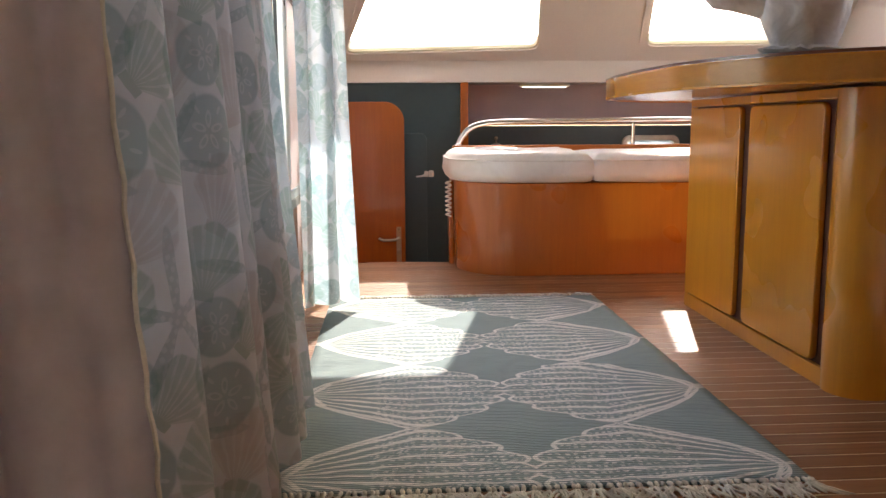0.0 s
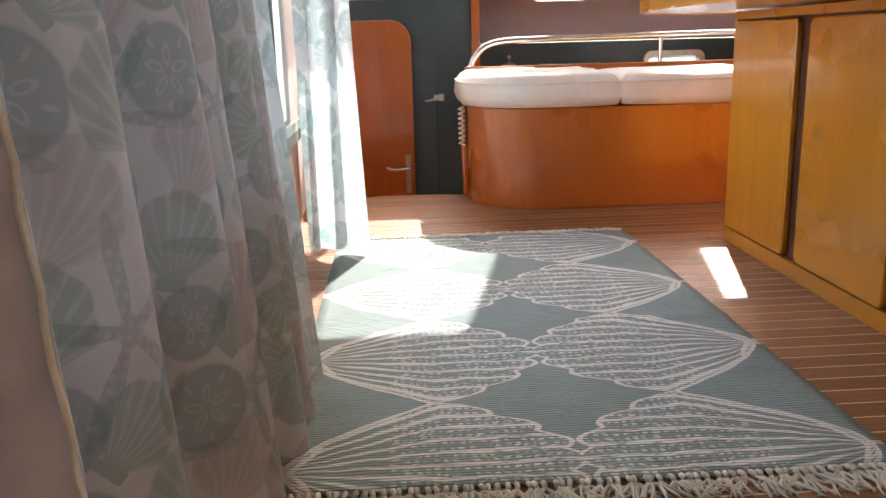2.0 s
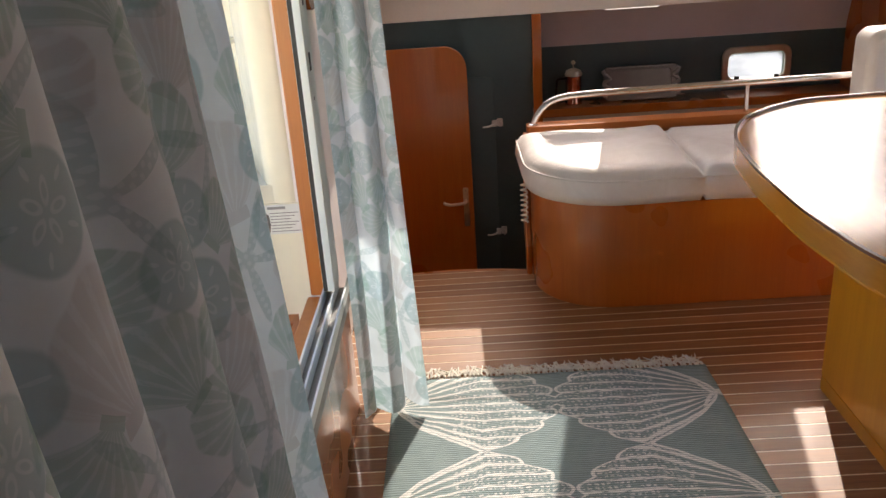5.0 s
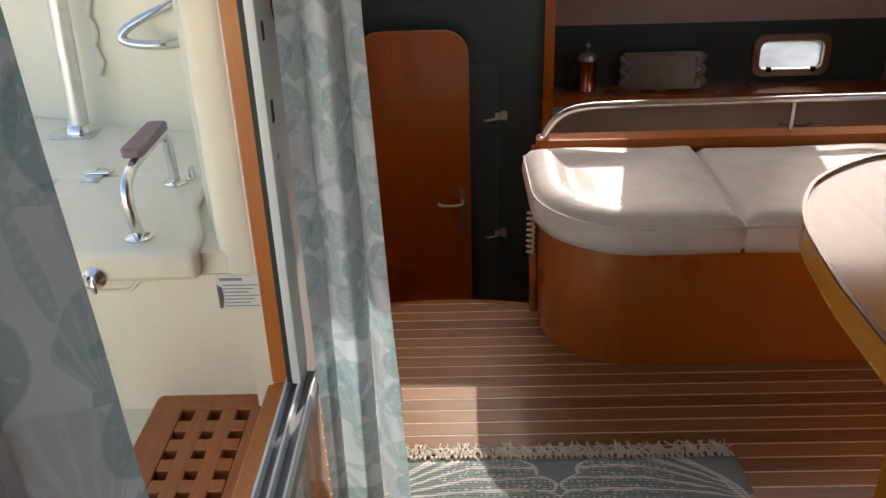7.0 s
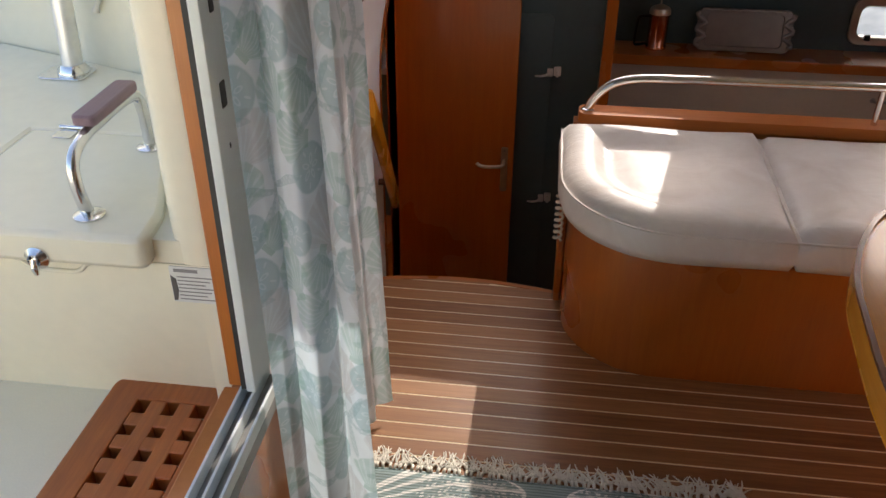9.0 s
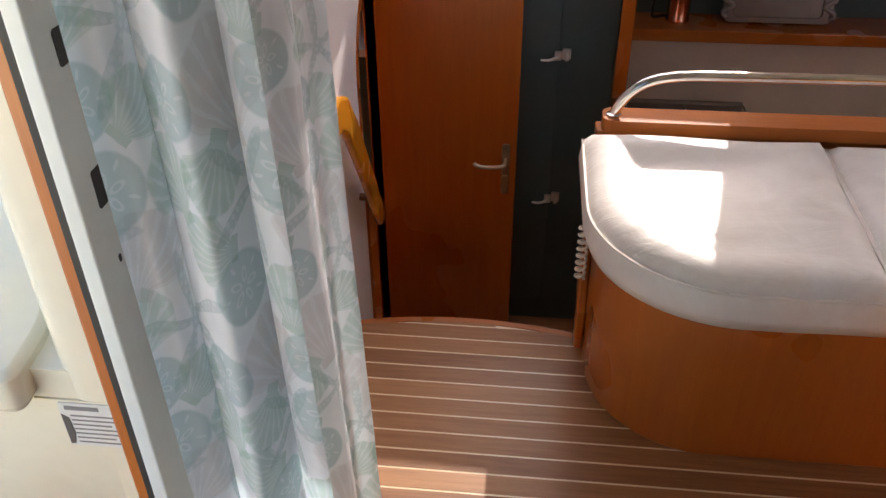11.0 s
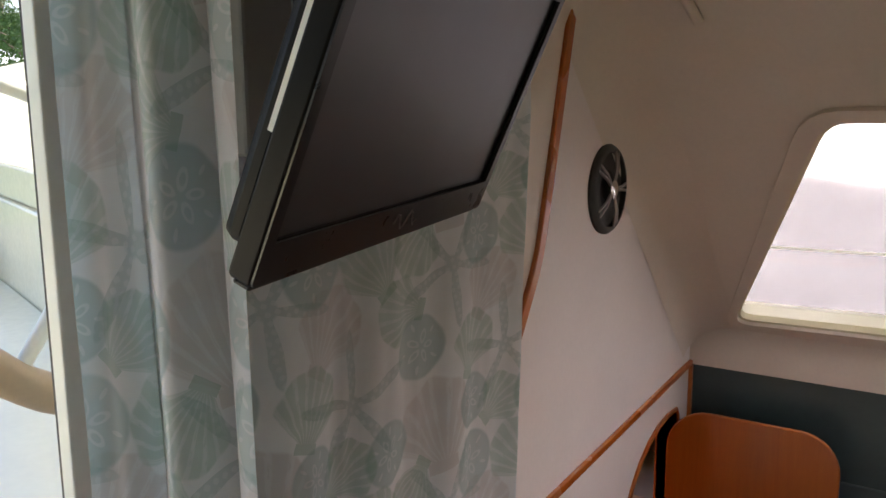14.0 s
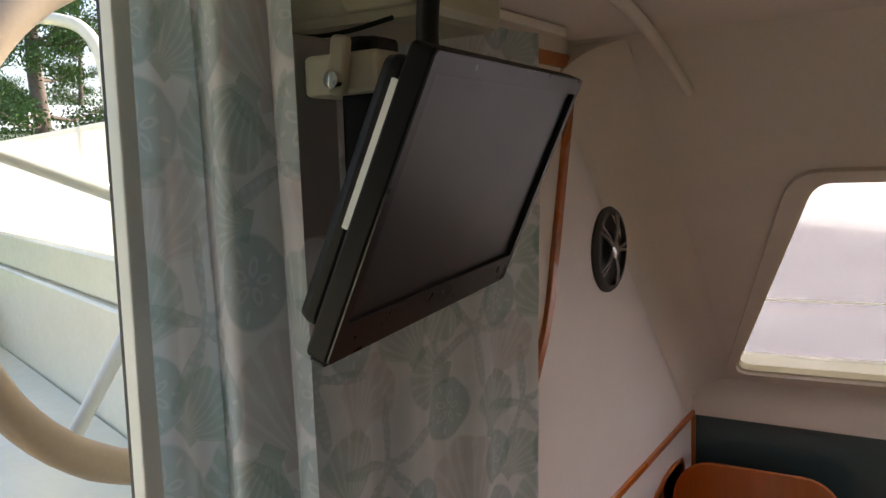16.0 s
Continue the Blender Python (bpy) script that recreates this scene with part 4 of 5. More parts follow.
for x in (0.64, 0.88):
    for y in (4.15, 4.38):
        br = into(part("burner", lathe([(0.055, -0.029), (0.055, -0.02), (0.035, -0.018), (0.035, -0.008), (0.02, -0.004)], 20, None, (x, y, 0)), BLACK, None, "", 40), sv)
        for a in range(4):
            c, s = math.cos(a * math.pi / 2 + 0.78), math.sin(a * math.pi / 2 + 0.78)
            gp_ = part("pan_support", tube([(x + 0.03 * c, y + 0.03 * s, 0.004), (x + 0.10 * c, y + 0.10 * s, 0.004), (x + 0.105 * c, y + 0.105 * s, -0.028)], 0.004, 6), STEEL, br, "", 60)
            gp_.matrix_parent_inverse = Matrix.Identity(4)
for y in (4.04, 4.27, 4.49):
    into(part("grid_bar", tube([(0.53, y, 0.012), (0.99, y, 0.012)], 0.004, 6), STEEL, None, "", 60), sv)
for x in (0.53, 0.76, 0.99):
    into(part("grid_bar", tube([(x, 4.04, 0.012), (x, 4.49, 0.012)], 0.004, 6), STEEL, None, "", 60), sv)
cb = thing("picture_box", "small flat white box with a printed picture on the worktop", "box", (1.14, 4.35, -0.05))
into(part("carton", box(1.06, 1.24, 4.27, 4.43, -0.049, 0.0), LABEL, None, "", None, 0.003), cb)
into(part("picture", prism(rounded(1.09, 1.2, 4.29, 4.36, 0.02), "z", 0.001, 0.0025), CHERRY, None, "brown printed picture", 40), cb)

# coffee press
cp = thing("coffee_press", "copper coffee press standing on the galley shelf", "coffee press", (0.70, 4.61, 0.311))
into(part("body", lathe([(0.046, 0.0), (0.047, 0.012), (0.043, 0.018), (0.043, 0.15), (0.045, 0.155)], 28, None, (0.70, 4.61, 0.311)), COPPER, None, "", 40), cp)
into(part("lid", lathe([(0.047, 0.156), (0.047, 0.166), (0.040, 0.182), (0.014, 0.194), (0.006, 0.196)], 28, None, (0.70, 4.61, 0.311)), BRASS, None, "silver domed lid", 40), cp)
into(part("plunger", tube([(0.70, 4.61, 0.505), (0.70, 4.61, 0.53)], 0.003, 8), BRASS, None, "", 60), cp)
into(part("knob", lathe([(0.004, 0), (0.012, 0.007), (0.012, 0.014), (0.004, 0.022)], 14, None, (0.70, 4.61, 0.526)), BRASS, None, "", 60), cp)
into(part("handle", tube([(0.658, 4.61, 0.452), (0.615, 4.605, 0.452), (0.608, 4.605, 0.44), (0.60, 4.605, 0.33), (0.61, 4.605, 0.322), (0.656, 4.61, 0.33)], 0.006, 8, None, False, 1), BLACK, None, "dark handle", 60), cp)

# silver tray leaning on the hull side
ty = thing("silver_tray", "ornate silver serving tray leaning behind the shelf", "tray", (1.07, 4.62, 0.311))
lean = Matrix.Translation((1.075, 4.60, 0.313)) @ Matrix.Rotation(radians(-14), 4, "X")
o = rounded(-0.205, 0.205, 0.0, 0.185, 0.03, 5)
i_ = rounded(-0.165, 0.165, 0.022, 0.163, 0.02, 5)
into(part("dish", turned(prism(i_, "y", 0.004, 0.010), lean), SILVER, None, "", 40), ty)
into(part("rim", turned(ring(o, i_, "y", -0.004, 0.008), lean), SILVER, None, "", 40, 0.003), ty)
for sx_ in (-1, 1):
    pts = [(sx_ * (0.19 + 0.02 * math.sin(k * 0.9)), -0.006, 0.02 + 0.0085 * k) for k in range(18)]
    rr = [0.006 + 0.006 * math.sin(k * 1.7) ** 2 for k in range(18)]
    into(part("scrolled_handle", turned(tube(pts, rr, 8), lean), STEEL, None, "embossed silver border handle", 70), ty)
into(part("top_border", turned(tube([(-0.19 + k * 0.02, -0.004, 0.178 + 0.002 * math.sin(k * 2.2)) for k in range(20)], 0.0035, 8), lean), STEEL, None, "", 70), ty)

# small pull on the backsplash
pu = thing("drawer_pull", "small dark metal pull on the galley backsplash", "handle", (1.74, 4.52, 0.14))
into(part("bar", tube([(1.66, 4.526, 0.142), (1.665, 4.505, 0.142), (1.70, 4.50, 0.149), (1.75, 4.50, 0.138), (1.805, 4.505, 0.144), (1.81, 4.526, 0.144)], 0.006, 10, None, False, 2), STEEL, None, "", 60), pu)
for x in (1.66, 1.81):
    into(part("rose", turned(lathe([(0.012, 0), (0.012, 0.003), (0.008, 0.005)], 14), pose(x, 4.5295, 0.143, 90)), STEEL, None, "", 40), pu)

# porthole
pt = thing("porthole", "small rectangular porthole with a chrome rim in the dark hull side", "porthole", ((PX0 + PX1) / 2, BACK, PZ0), kind="structure")
into(part("rim", ring(rounded(PX0 - 0.03, PX1 + 0.03, PZ0 - 0.03, PZ1 + 0.03, 0.05, 5), rounded(PX0 + 0.004, PX1 - 0.004, PZ0 + 0.004, PZ1 - 0.004, 0.036, 5), "y", BACK - 0.022, BACK - 0.001), BRASS, None, "", 40, 0.005), pt)
into(part("pane", prism(rounded(PX0 + 0.003, PX1 - 0.003, PZ0 + 0.003, PZ1 - 0.003, 0.034, 5), "y", BACK + 0.02, BACK + 0.024), FROST, None, "hazed pane"), pt)
for x in (PX0 + 0.05, PX1 - 0.05):
    into(part("dog", box(x - 0.012, x + 0.012, BACK - 0.04, BACK - 0.02, PZ0 - 0.005, PZ0 + 0.02), BLACK, None, "dark closing dog", None, 0.003), pt)

lamp = thing("soffit_light", "flat white light fixture under the side deck", "light fixture", (0.95, 4.4, 0.88))
into(part("housing", prism(rounded(0.80, 1.10, 4.27, 4.36, 0.03), "z", 0.845, 0.861), GELCOAT, None, "", 40, 0.004), lamp)
glow = M("lit_diffuser", (0.8, 0.78, 0.75), 0.4)
glow.put("Emission Color", (1.0, 0.93, 0.9, 1)).put("Emission Strength", 0.3)
into(part("diffuser", prism(rounded(0.815, 1.085, 4.282, 4.348, 0.025), "z", 0.840, 0.8448), glow.m, None, "glowing white diffuser", 40, 0.002), lamp)

# ---- speaker and screen ----
spk = thing("loudspeaker", "round black loudspeaker with a spoked chrome grille on the wall", "loudspeaker", (XA, 3.415, 1.476))
SP = pose(XA, 3.415, 1.476, 0, 90, 0)
into(part("ring", turned(lathe([(0.105, 0.0), (0.105, 0.006), (0.098, 0.014), (0.088, 0.016), (0.086, 0.004)], 40), SP), GASKET, None, "dark worn rim", 40), spk)
into(part("cone", turned(lathe([(0.088, 0.003), (0.05, 0.0035), (0.02, 0.006)], 32), SP), BLACK, None, "", 40), spk)
into(part("hub", turned(lathe([(0.022, 0.012), (0.022, 0.022), (0.012, 0.027)], 20), SP), CHROME, None, "", 40), spk)
for k in range(5):
    for d in (-0.09, 0.09):
        a = k * math.tau / 5 + 0.3 + d
        into(part("spoke", turned(tube([(0.015 * math.cos(a), 0.015 * math.sin(a), 0.019), (0.055 * math.cos(a), 0.055 * math.sin(a), 0.021), (0.09 * math.cos(a), 0.09 * math.sin(a), 0.014)], 0.0036, 8), SP), STEEL, None, "", 60), spk)

tl, bl, br_ = Vector((0.058, 2.0, 1.776)), Vector((-0.05, 1.998, 1.538)), Vector((-0.12, 2.44, 1.549))
ex = (br_ - bl).normalized()
up = ((tl - bl) - ex * (tl - bl).dot(ex)).normalized()
nz = ex.cross(up)
TV = Matrix.Translation(bl) @ Matrix((ex, up, nz)).transposed().to_4x4()
tv = thing("flat_television", "small black flat television tilted down on a wall bracket", "television", tuple(bl))
WID, HEI = 0.438, 0.268
into(part("bezel", turned(ring(rounded(0, WID, 0, HEI, 0.006, 3), rounded(0.014, WID - 0.014, 0.036, HEI - 0.019, 0.001, 3), "z", -0.022, -0.002), TV), BLACK, None, "", 40, 0.002), tv)
into(part("bezel_face", turned(ring(rounded(0.001, WID - 0.001, 0.001, HEI - 0.001, 0.006, 3), rounded(0.014, WID - 0.014, 0.036, HEI - 0.019, 0.001, 3), "z", -0.0018, 0.0), TV), GLOSS, None, "glossy black bezel", 40), tv)
into(part("screen", turned(box(0.0135, WID - 0.0135, 0.0355, HEI - 0.0185, -0.028, -0.006), TV), SCREEN, None, "dark switched-off screen"), tv)
into(part("back_shell", turned(prism(rounded(0.016, WID - 0.016, 0.016, HEI - 0.016, 0.012), "z", -0.05, -0.0225), TV), BLACK, None, "", 40, 0.01), tv)
into(part("side_strip", turned(box(0.010, 0.0145, 0.11, 0.235, -0.032, -0.026), TV), ALU, None, "pale strip along the edge"), tv)
into(part("lower_lip", turned(box(0.006, WID - 0.006, -0.005, -0.0005, -0.02, -0.004), TV), GLOSS, None, "", None, 0.002), tv)
into(part("logo_mark", turned(tube([(0.205 + 0.05 * k / 11, 0.020 + 0.009 * math.sin(k * 1.1), 0.0015) for k in range(12)], 0.0009, 6), TV), SILVER, None, "small silver badge", 60), tv)
brk = thing("television_bracket", "grey and black folding wall bracket behind the television", "bracket", (0, 0, 0))
part("wall_plate", box(-0.30, -0.27, 2.13, 2.20, 1.62, 1.84), GREYP, None, "grey plastic plate", None, 0.004).parent = brk
part("clamp", box(-0.262, -0.165, 2.135, 2.19, 1.772, 1.815), BEIGEP, None, "beige clamp block", None, 0.006).parent = brk
part("clamp_lever", turned(prism(rounded(-0.010, 0.010, -0.030, 0.030, 0.006), "y", -0.006, 0.006), pose(-0.205, 2.125, 1.80, 0, 8, 0)), BEIGEP, None, "", 40, 0.003).parent = brk
part("bolt", turned(lathe([(0.009, 0), (0.009, 0.008), (0.006, 0.010)], 12), pose(-0.205, 2.118, 1.785, 90)), CHROME, None, "", 40).parent = brk
part("arm", box(-0.222, -0.175, 2.145, 2.19, 1.60, 1.83), BLACK, None, "", None, 0.006).parent = brk
part("hinge", tube([(-0.20, 2.165, 1.60), (-0.20, 2.165, 1.83)], 0.02, 16), BLACK, None, "", 60).parent = brk
part("tilt_arm", tube([(-0.20, 2.17, 1.66), (-0.17, 2.18, 1.66), (-0.155, 2.20, 1.665)], 0.016, 12, None, False, 1), BLACK, None, "", 60).parent = brk
part("mount_plate", turned(box(0.13, 0.30, 0.08, 0.18, -0.062, -0.0525), Matrix.Translation((-0.055, -0.03, 0)) @ TV), BLACK, None, "", None, 0.003).parent = brk
brk.location = (0.055, 0.03, 0)
cab = thing("television_cable", "black cable from the television up to the ceiling", "cable", (-0.05, 2.1, 1.8))
into(part("cable", tube([(-0.008, 2.10, 1.775), (-0.008, 2.10, 1.83), (0.004, 2.10, 1.89), (0.012, 2.105, 1.949)], 0.010, 10, None, False, 2), BLACK, None, "", 60), cab)
ub = thing("ceiling_box", "cream plastic box fixed under the ceiling", "box", (-0.2, 2.3, 1.93))
into(part("housing", box(-0.335, -0.092, 2.235, 2.40, 1.852, 1.949), BEIGEP, None, "", None, 0.014), ub)
into(part("cover", prism(rounded(-0.205, -0.104, 1.866, 1.946, 0.014), "y", 2.229, 2.2355), BEIGEP, None, "raised rounded cover", 40, 0.003), ub)
for z in (1.93, 1.915, 1.899):
    into(part("button", turned(lathe([(0.0035, 0), (0.0035, 0.002), (0.002, 0.003)], 12), pose(-0.125, 2.229, z, 90)), GASKET, None, "small dark button", 40), ub)
into(part("cord", tube([(-0.30, 2.236, 1.858), (-0.26, 2.228, 1.846), (-0.20, 2.228, 1.845), (-0.14, 2.236, 1.856)], 0.0028, 8, None, False, 2), BLACK, None, "dark looped cord", 60), ub)

# window surround behind the far curtain
wt = soft([(2.42, 1.10), (2.90, 1.10), (3.07, 1.36), (3.225, 1.92), (2.42, 1.92)], 0.06, 4)
structure("window_trim", ring(wt, offset(wt, 0.028), "x", XA, XA + 0.014), CHERRY, "varnished wooden trim round a wall window", "trim", 40, 0.003)
structure("window_blind", prism(offset(wt, 0.0285), "x", XA, XA + 0.004), CREAM, "pale panel inside the wooden trim", "wall")
structure("ceiling_moulding", tube([(-0.059, 2.332, 1.94), (-0.051, 2.497, 1.94), (-0.074, 2.752, 1.94), (-0.164, 3.201, 1.934), (-0.128, 3.304, 1.831)], 0.012, 8, None, False, 2), CREAM, "raised cream moulding under the headliner", "trim", 60)


# ---- curtains ----
def curtain(name, label, top, hem, z0, z1, folds, amp, seed, hemmed=0.0, lean=0.0):
    """Hanging cloth in soft folds, its print laid out along the cloth. top and hem: x and y of the first and the last edge.
    hemmed: width of a plain turned edge that faces across the folds; lean: how far the folds wander on their way down."""
    nu, nv = folds * 26, 76
    rnd = random.Random(seed)
    ph = [rnd.uniform(0, 6.28) for _ in range(8)]
    size = [rnd.uniform(0.65, 1.25) for _ in range(folds + 2)]
    t0, t1, h0, h1 = Vector(top[:2]), Vector(top[2:]), Vector(hem[:2]), Vector(hem[2:])
    bm = bmesh.new()
    uv = bm.loops.layers.uv.new("cloth")
    grid = []
    for j in range(nv + 1):
        g = j / nv
        ease = g ** 1.3
        p0, p1 = t0.lerp(h0, ease), t1.lerp(h1, ease)
        d = (p1 - p0).normalized()
        out = Vector((d.y, -d.x))
        row = []
        for i in range(nu + 1):
            s = i / nu
            q = s + 0.05 / folds * math.sin(s * 8 + ph[0]) + 0.05 / folds * math.sin(s * 21 + ph[1]) + lean / folds * math.sin(g * 2.4 + ph[2]) * math.sin(s * math.pi)
            k = max(0.0, q * folds)
            w = size[min(folds, int(k))] * (1 - k % 1) + size[min(folds + 1, int(k) + 1)] * (k % 1)
            a = math.tau * q * folds
            A = amp * w * (0.55 + 0.5 * ease)
            ridge = 0.5 + 0.5 * math.cos(a)
            bend = A * (2.0 * ridge ** 1.35 - 0.9) + A * 0.10 * math.sin(3 * a + g * 3 + ph[3])
            slide = A * 0.55 * math.sin(a + 0.35 * math.sin(g * 3 + ph[4]))
            fine = 0.0035 * noise.noise((s * folds * 3.5, g * 5, seed)) + 0.0016 * noise.noise((s * folds * 9, g * 16, seed + 3))
            p = p0.lerp(p1, s) + out * (bend + fine) + d * slide
            z = z1 + (z0 - z1) * g + (0.006 * math.cos(a * 0.5 + ph[5]) * ease)
            row.append(bm.verts.new((p.x, p.y, z)))
        grid.append(row)
    along_cloth = [seed * 0.11]
    for v, w in zip(grid[nv * 2 // 3], grid[nv * 2 // 3][1:]):
        along_cloth.append(along_cloth[-1] + (w.co - v.co).length)
    for j in range(nv):
        for i in range(nu):
            f = bm.faces.new((grid[j][i], grid[j][i + 1], grid[j + 1][i + 1], grid[j + 1][i]))
            for lp, (p, q) in zip(f.loops, ((j, i), (j, i + 1), (j + 1, i + 1), (j + 1, i))):
                lp[uv].uv = (along_cloth[q], (1 - p / nv) * (z1 - z0) + seed * 0.07)
    c = thing(name, label, "curtain", (top[0], top[1], z0), "curtains")
    if hemmed:
        band, edge = bmesh.new(), [v[0].co.copy() for v in grid]
        cols = 30
        strip = []
        for j, e in enumerate(edge):
            g = j / nv
            strip.append([band.verts.new(e + Vector((-hemmed * u + 0.004 * math.sin(u * 9 + g * 4), -0.022 * math.sin(u * 3.0 + 0.5 * math.sin(g * 5)) - 0.011 * math.sin(u * 12.0 + 0.6 * math.sin(g * 4)) + 0.004 * noise.noise((u * 4, g * 18, 1)), 0))) for u in (k / cols for k in range(cols + 1))])
        for j in range(nv):
            for i in range(cols):
                band.faces.new((strip[j][i], strip[j][i + 1], strip[j + 1][i + 1], strip[j + 1][i]))
        into(part("side_hem", band, PLAIN, None, "plain white turned hem with shade in its colour", 180), c)
        seam = [e + Vector((0.002 + 0.0016 * math.sin(j * 1.9), -0.003 + 0.0012 * math.sin(j * 2.7), 0)) for j, e in enumerate(edge)]
        into(part("seam", tube(seam, 0.0026, 6), COTTON, None, "puckered seam", 60), c)
    into(part("cloth", bm, CLOTH, None, "", 180), c)
    return c


curtain("curtain", "drawn cotton curtain printed with grey-green sea shells", (-0.265, 0.03, -0.28, 1.07), (-0.215, 0.04, -0.185, 1.04), 0.02, 1.925, 6, 0.040, 3, 0.14, 0.25)
curtain("curtain", "gathered cotton curtain printed with shells beside the door", (-0.275, 2.01, -0.140, 2.085), (-0.275, 2.03, -0.088, 2.095), 0.03, 1.925, 2, 0.040, 7, 0.0, 0.15)
curtain("curtain", "printed cotton curtain hanging over the wall window", (-0.305, 2.125, -0.285, 2.88), (-0.255, 2.11, -0.13, 2.45), 0.045, 1.925, 4, 0.020, 11, 0.0, 0.2)
rod = thing("curtain_rod", "white curtain track above the sliding door", "curtain rod", (-0.28, 1.5, 1.91))
into(part("track", box(-0.295, -0.275, -0.5, 3.0, 1.932, 1.9495), CREAM, None, "", None, 0.003), rod)

# ---- rug ----
RX0, RX1, RY0, RY1 = -0.195, 0.765, 0.64, 2.24
rg = thing("rug", "grey-green flatweave rug with white scallop shells and cotton fringe", "rug", ((RX0 + RX1) / 2, 1.1665, 0.0), kind="")
bm = bmesh.new()
NX, NY = 40, 70
gridv = [[bm.verts.new((-0.475 + 0.95 * i / NX, RY0 - 1.1665 + (RY1 - RY0) * j / NY, 0.006 + 0.0025 * noise.noise((i * 0.25, j * 0.3, 3)) + (0.004 if abs(j - 31) < 1 and i > 22 else 0))) for i in range(NX + 1)] for j in range(NY + 1)]
for j in range(NY):
    for i in range(NX):
        bm.faces.new((gridv[j][i], gridv[j][i + 1], gridv[j + 1][i + 1], gridv[j + 1][i]))
weft = part("weave", bm, RUG, rg, "", 180)
sol = weft.modifiers.new("thickness", "SOLIDIFY")
sol.thickness, sol.offset = 0.005, -1


def tassel(seed):
    rnd = random.Random(seed)
    bm = bmesh.new()
    tube([(0, 0, 0.006), (0.001, -0.008, 0.008), (0, -0.016, 0.006)], 0.0042, 6, bm)
    for k in range(5):
        a = rnd.uniform(-0.9, 0.9)
        ln = rnd.uniform(0.035, 0.07)
        pts = [(0, -0.014, 0.005)]
        for s in range(1, 5):
            a += rnd.uniform(-0.4, 0.4)
            pts.append((pts[-1][0] + math.sin(a) * ln / 4, pts[-1][1] - math.cos(a) * ln / 4, max(0.0018, 0.006 - 0.0012 * s + rnd.uniform(-0.001, 0.002))))
        tube(pts, [0.0026, 0.0026, 0.0024, 0.002, 0.0012], 5, bm)
    me = bpy.data.meshes.new("tassel")
    bm.to_mesh(me)
    bm.free()
    me.materials.append(COTTON)
    me.shade_smooth()
    return me


tassels = [tassel(k) for k in range(10)]
rnd = random.Random(5)
for end, sgn in ((RY0, 1), (RY1, -1)):
    for k in range(72):
        ob = new("tassel", tassels[rnd.randrange(10)])
        ob.parent = rg
        ob.matrix_basis = pose(-0.47 + 0.94 * k / 71 + rnd.uniform(-0.004, 0.004), end - 1.1665 + 0.002 * sgn, 0, 0, 0, (0 if sgn > 0 else 180) + rnd.uniform(-14, 14))

# ---- cockpit ----
structure("cockpit_floor", box(-4.4, -0.434, -2.0, 2.23, 0.2, 0.255), NONSKID, "cream non-skid cockpit floor", "floor")
structure("door_sill_outside", box(-0.433, -0.385, 0.2, 2.096, 0.2, 0.2545), GELCOAT, "white gelcoat sill outside the sliding door", "wall", None, 0.008)
structure("cockpit_corner", box(-0.425, -0.3755, 2.0972, 2.0995, 0.2, 0.549), GELCOAT, "white gelcoat corner beside the door jamb", "wall")
pillar = soft([(-0.3755, 2.097), (-0.46, 2.097), (-0.497, 2.20), (-0.548, 2.33), (-0.56, 2.55), (-0.56, 3.40), (-0.3755, 3.40)], 0.03, 5)
structure("cockpit_wall_cabin", prism(pillar, "z", 0.6495, 1.95), GELCOAT, "moulded white gelcoat outside of the cabin bulkhead", "wall", 50)
structure("cockpit_locker_front", prism([(2.097, 0.649), (2.097, 0.55), (2.12, 0.42), (2.165, 0.2), (2.23, 0.2), (2.23, 0.649)], "x", -4.4, -0.3755), GELCOAT, "white gelcoat locker front", "wall", 40)
line_ = [(-0.561, 2.86), (-0.70, 2.868), (-0.86, 2.90), (-1.02, 2.955), (-1.17, 3.02), (-3.1, 3.70), (-4.4, 4.15)]


def along(off, deep):
    """The coaming's plan, off metres behind its face."""
    return [(x, y + off) for x, y in line_] + [(x, y + off + deep) for x, y in line_[::-1]]


structure("coaming_step", prism(along(0.0, 0.2), "z", 0.66, 1.19), GELCOAT, "tall white gelcoat cockpit coaming", "wall", 40, 0.012)
structure("cockpit_coaming", prism(along(0.03, 0.1), "z", 1.194, 1.38), GELCOAT, "raised lip along the coaming", "wall", 40, 0.015)
structure("cockpit_dodger", prism(along(0.05, 0.012), "z", 1.382, 1.872), CANVAS, "taut white canvas side of the cockpit shelter", "wall", 40)
structure("dodger_hem", prism(along(0.045, 0.022), "z", 1.8725, 1.892), CANVAS, "doubled hem of the canvas side", "wall", 40, 0.004)
structure("cockpit_end", box(-4.46, -4.401, -2.0, 4.2, 0.2, 1.0), GELCOAT, "white gelcoat cockpit end", "wall")
structure("cockpit_near", box(-4.4, -0.476, -2.06, -2.001, 0.2, 1.0), GELCOAT, "white gelcoat cockpit side", "wall")
structure("cabin_wall_outside", box(-0.475, -0.423, -1.85, 0.199, 0.2, 1.95), GELCOAT, "white gelcoat outside of the cabin", "wall")
lk = thing("locker_lid", "white gelcoat cockpit locker seat with a hinged lid", "locker", (-1.5, 2.6, 0.656))
into(part("seat_top", prism([(-4.4, 2.058), (-0.975, 2.058), (-0.975, 2.512), (-0.562, 2.512), (-0.562, 2.86), (-0.86, 2.899), (-1.17, 3.019), (-4.4, 4.149)], "z", 0.652, 0.719), GELCOAT, None, "", None, 0.012), lk)
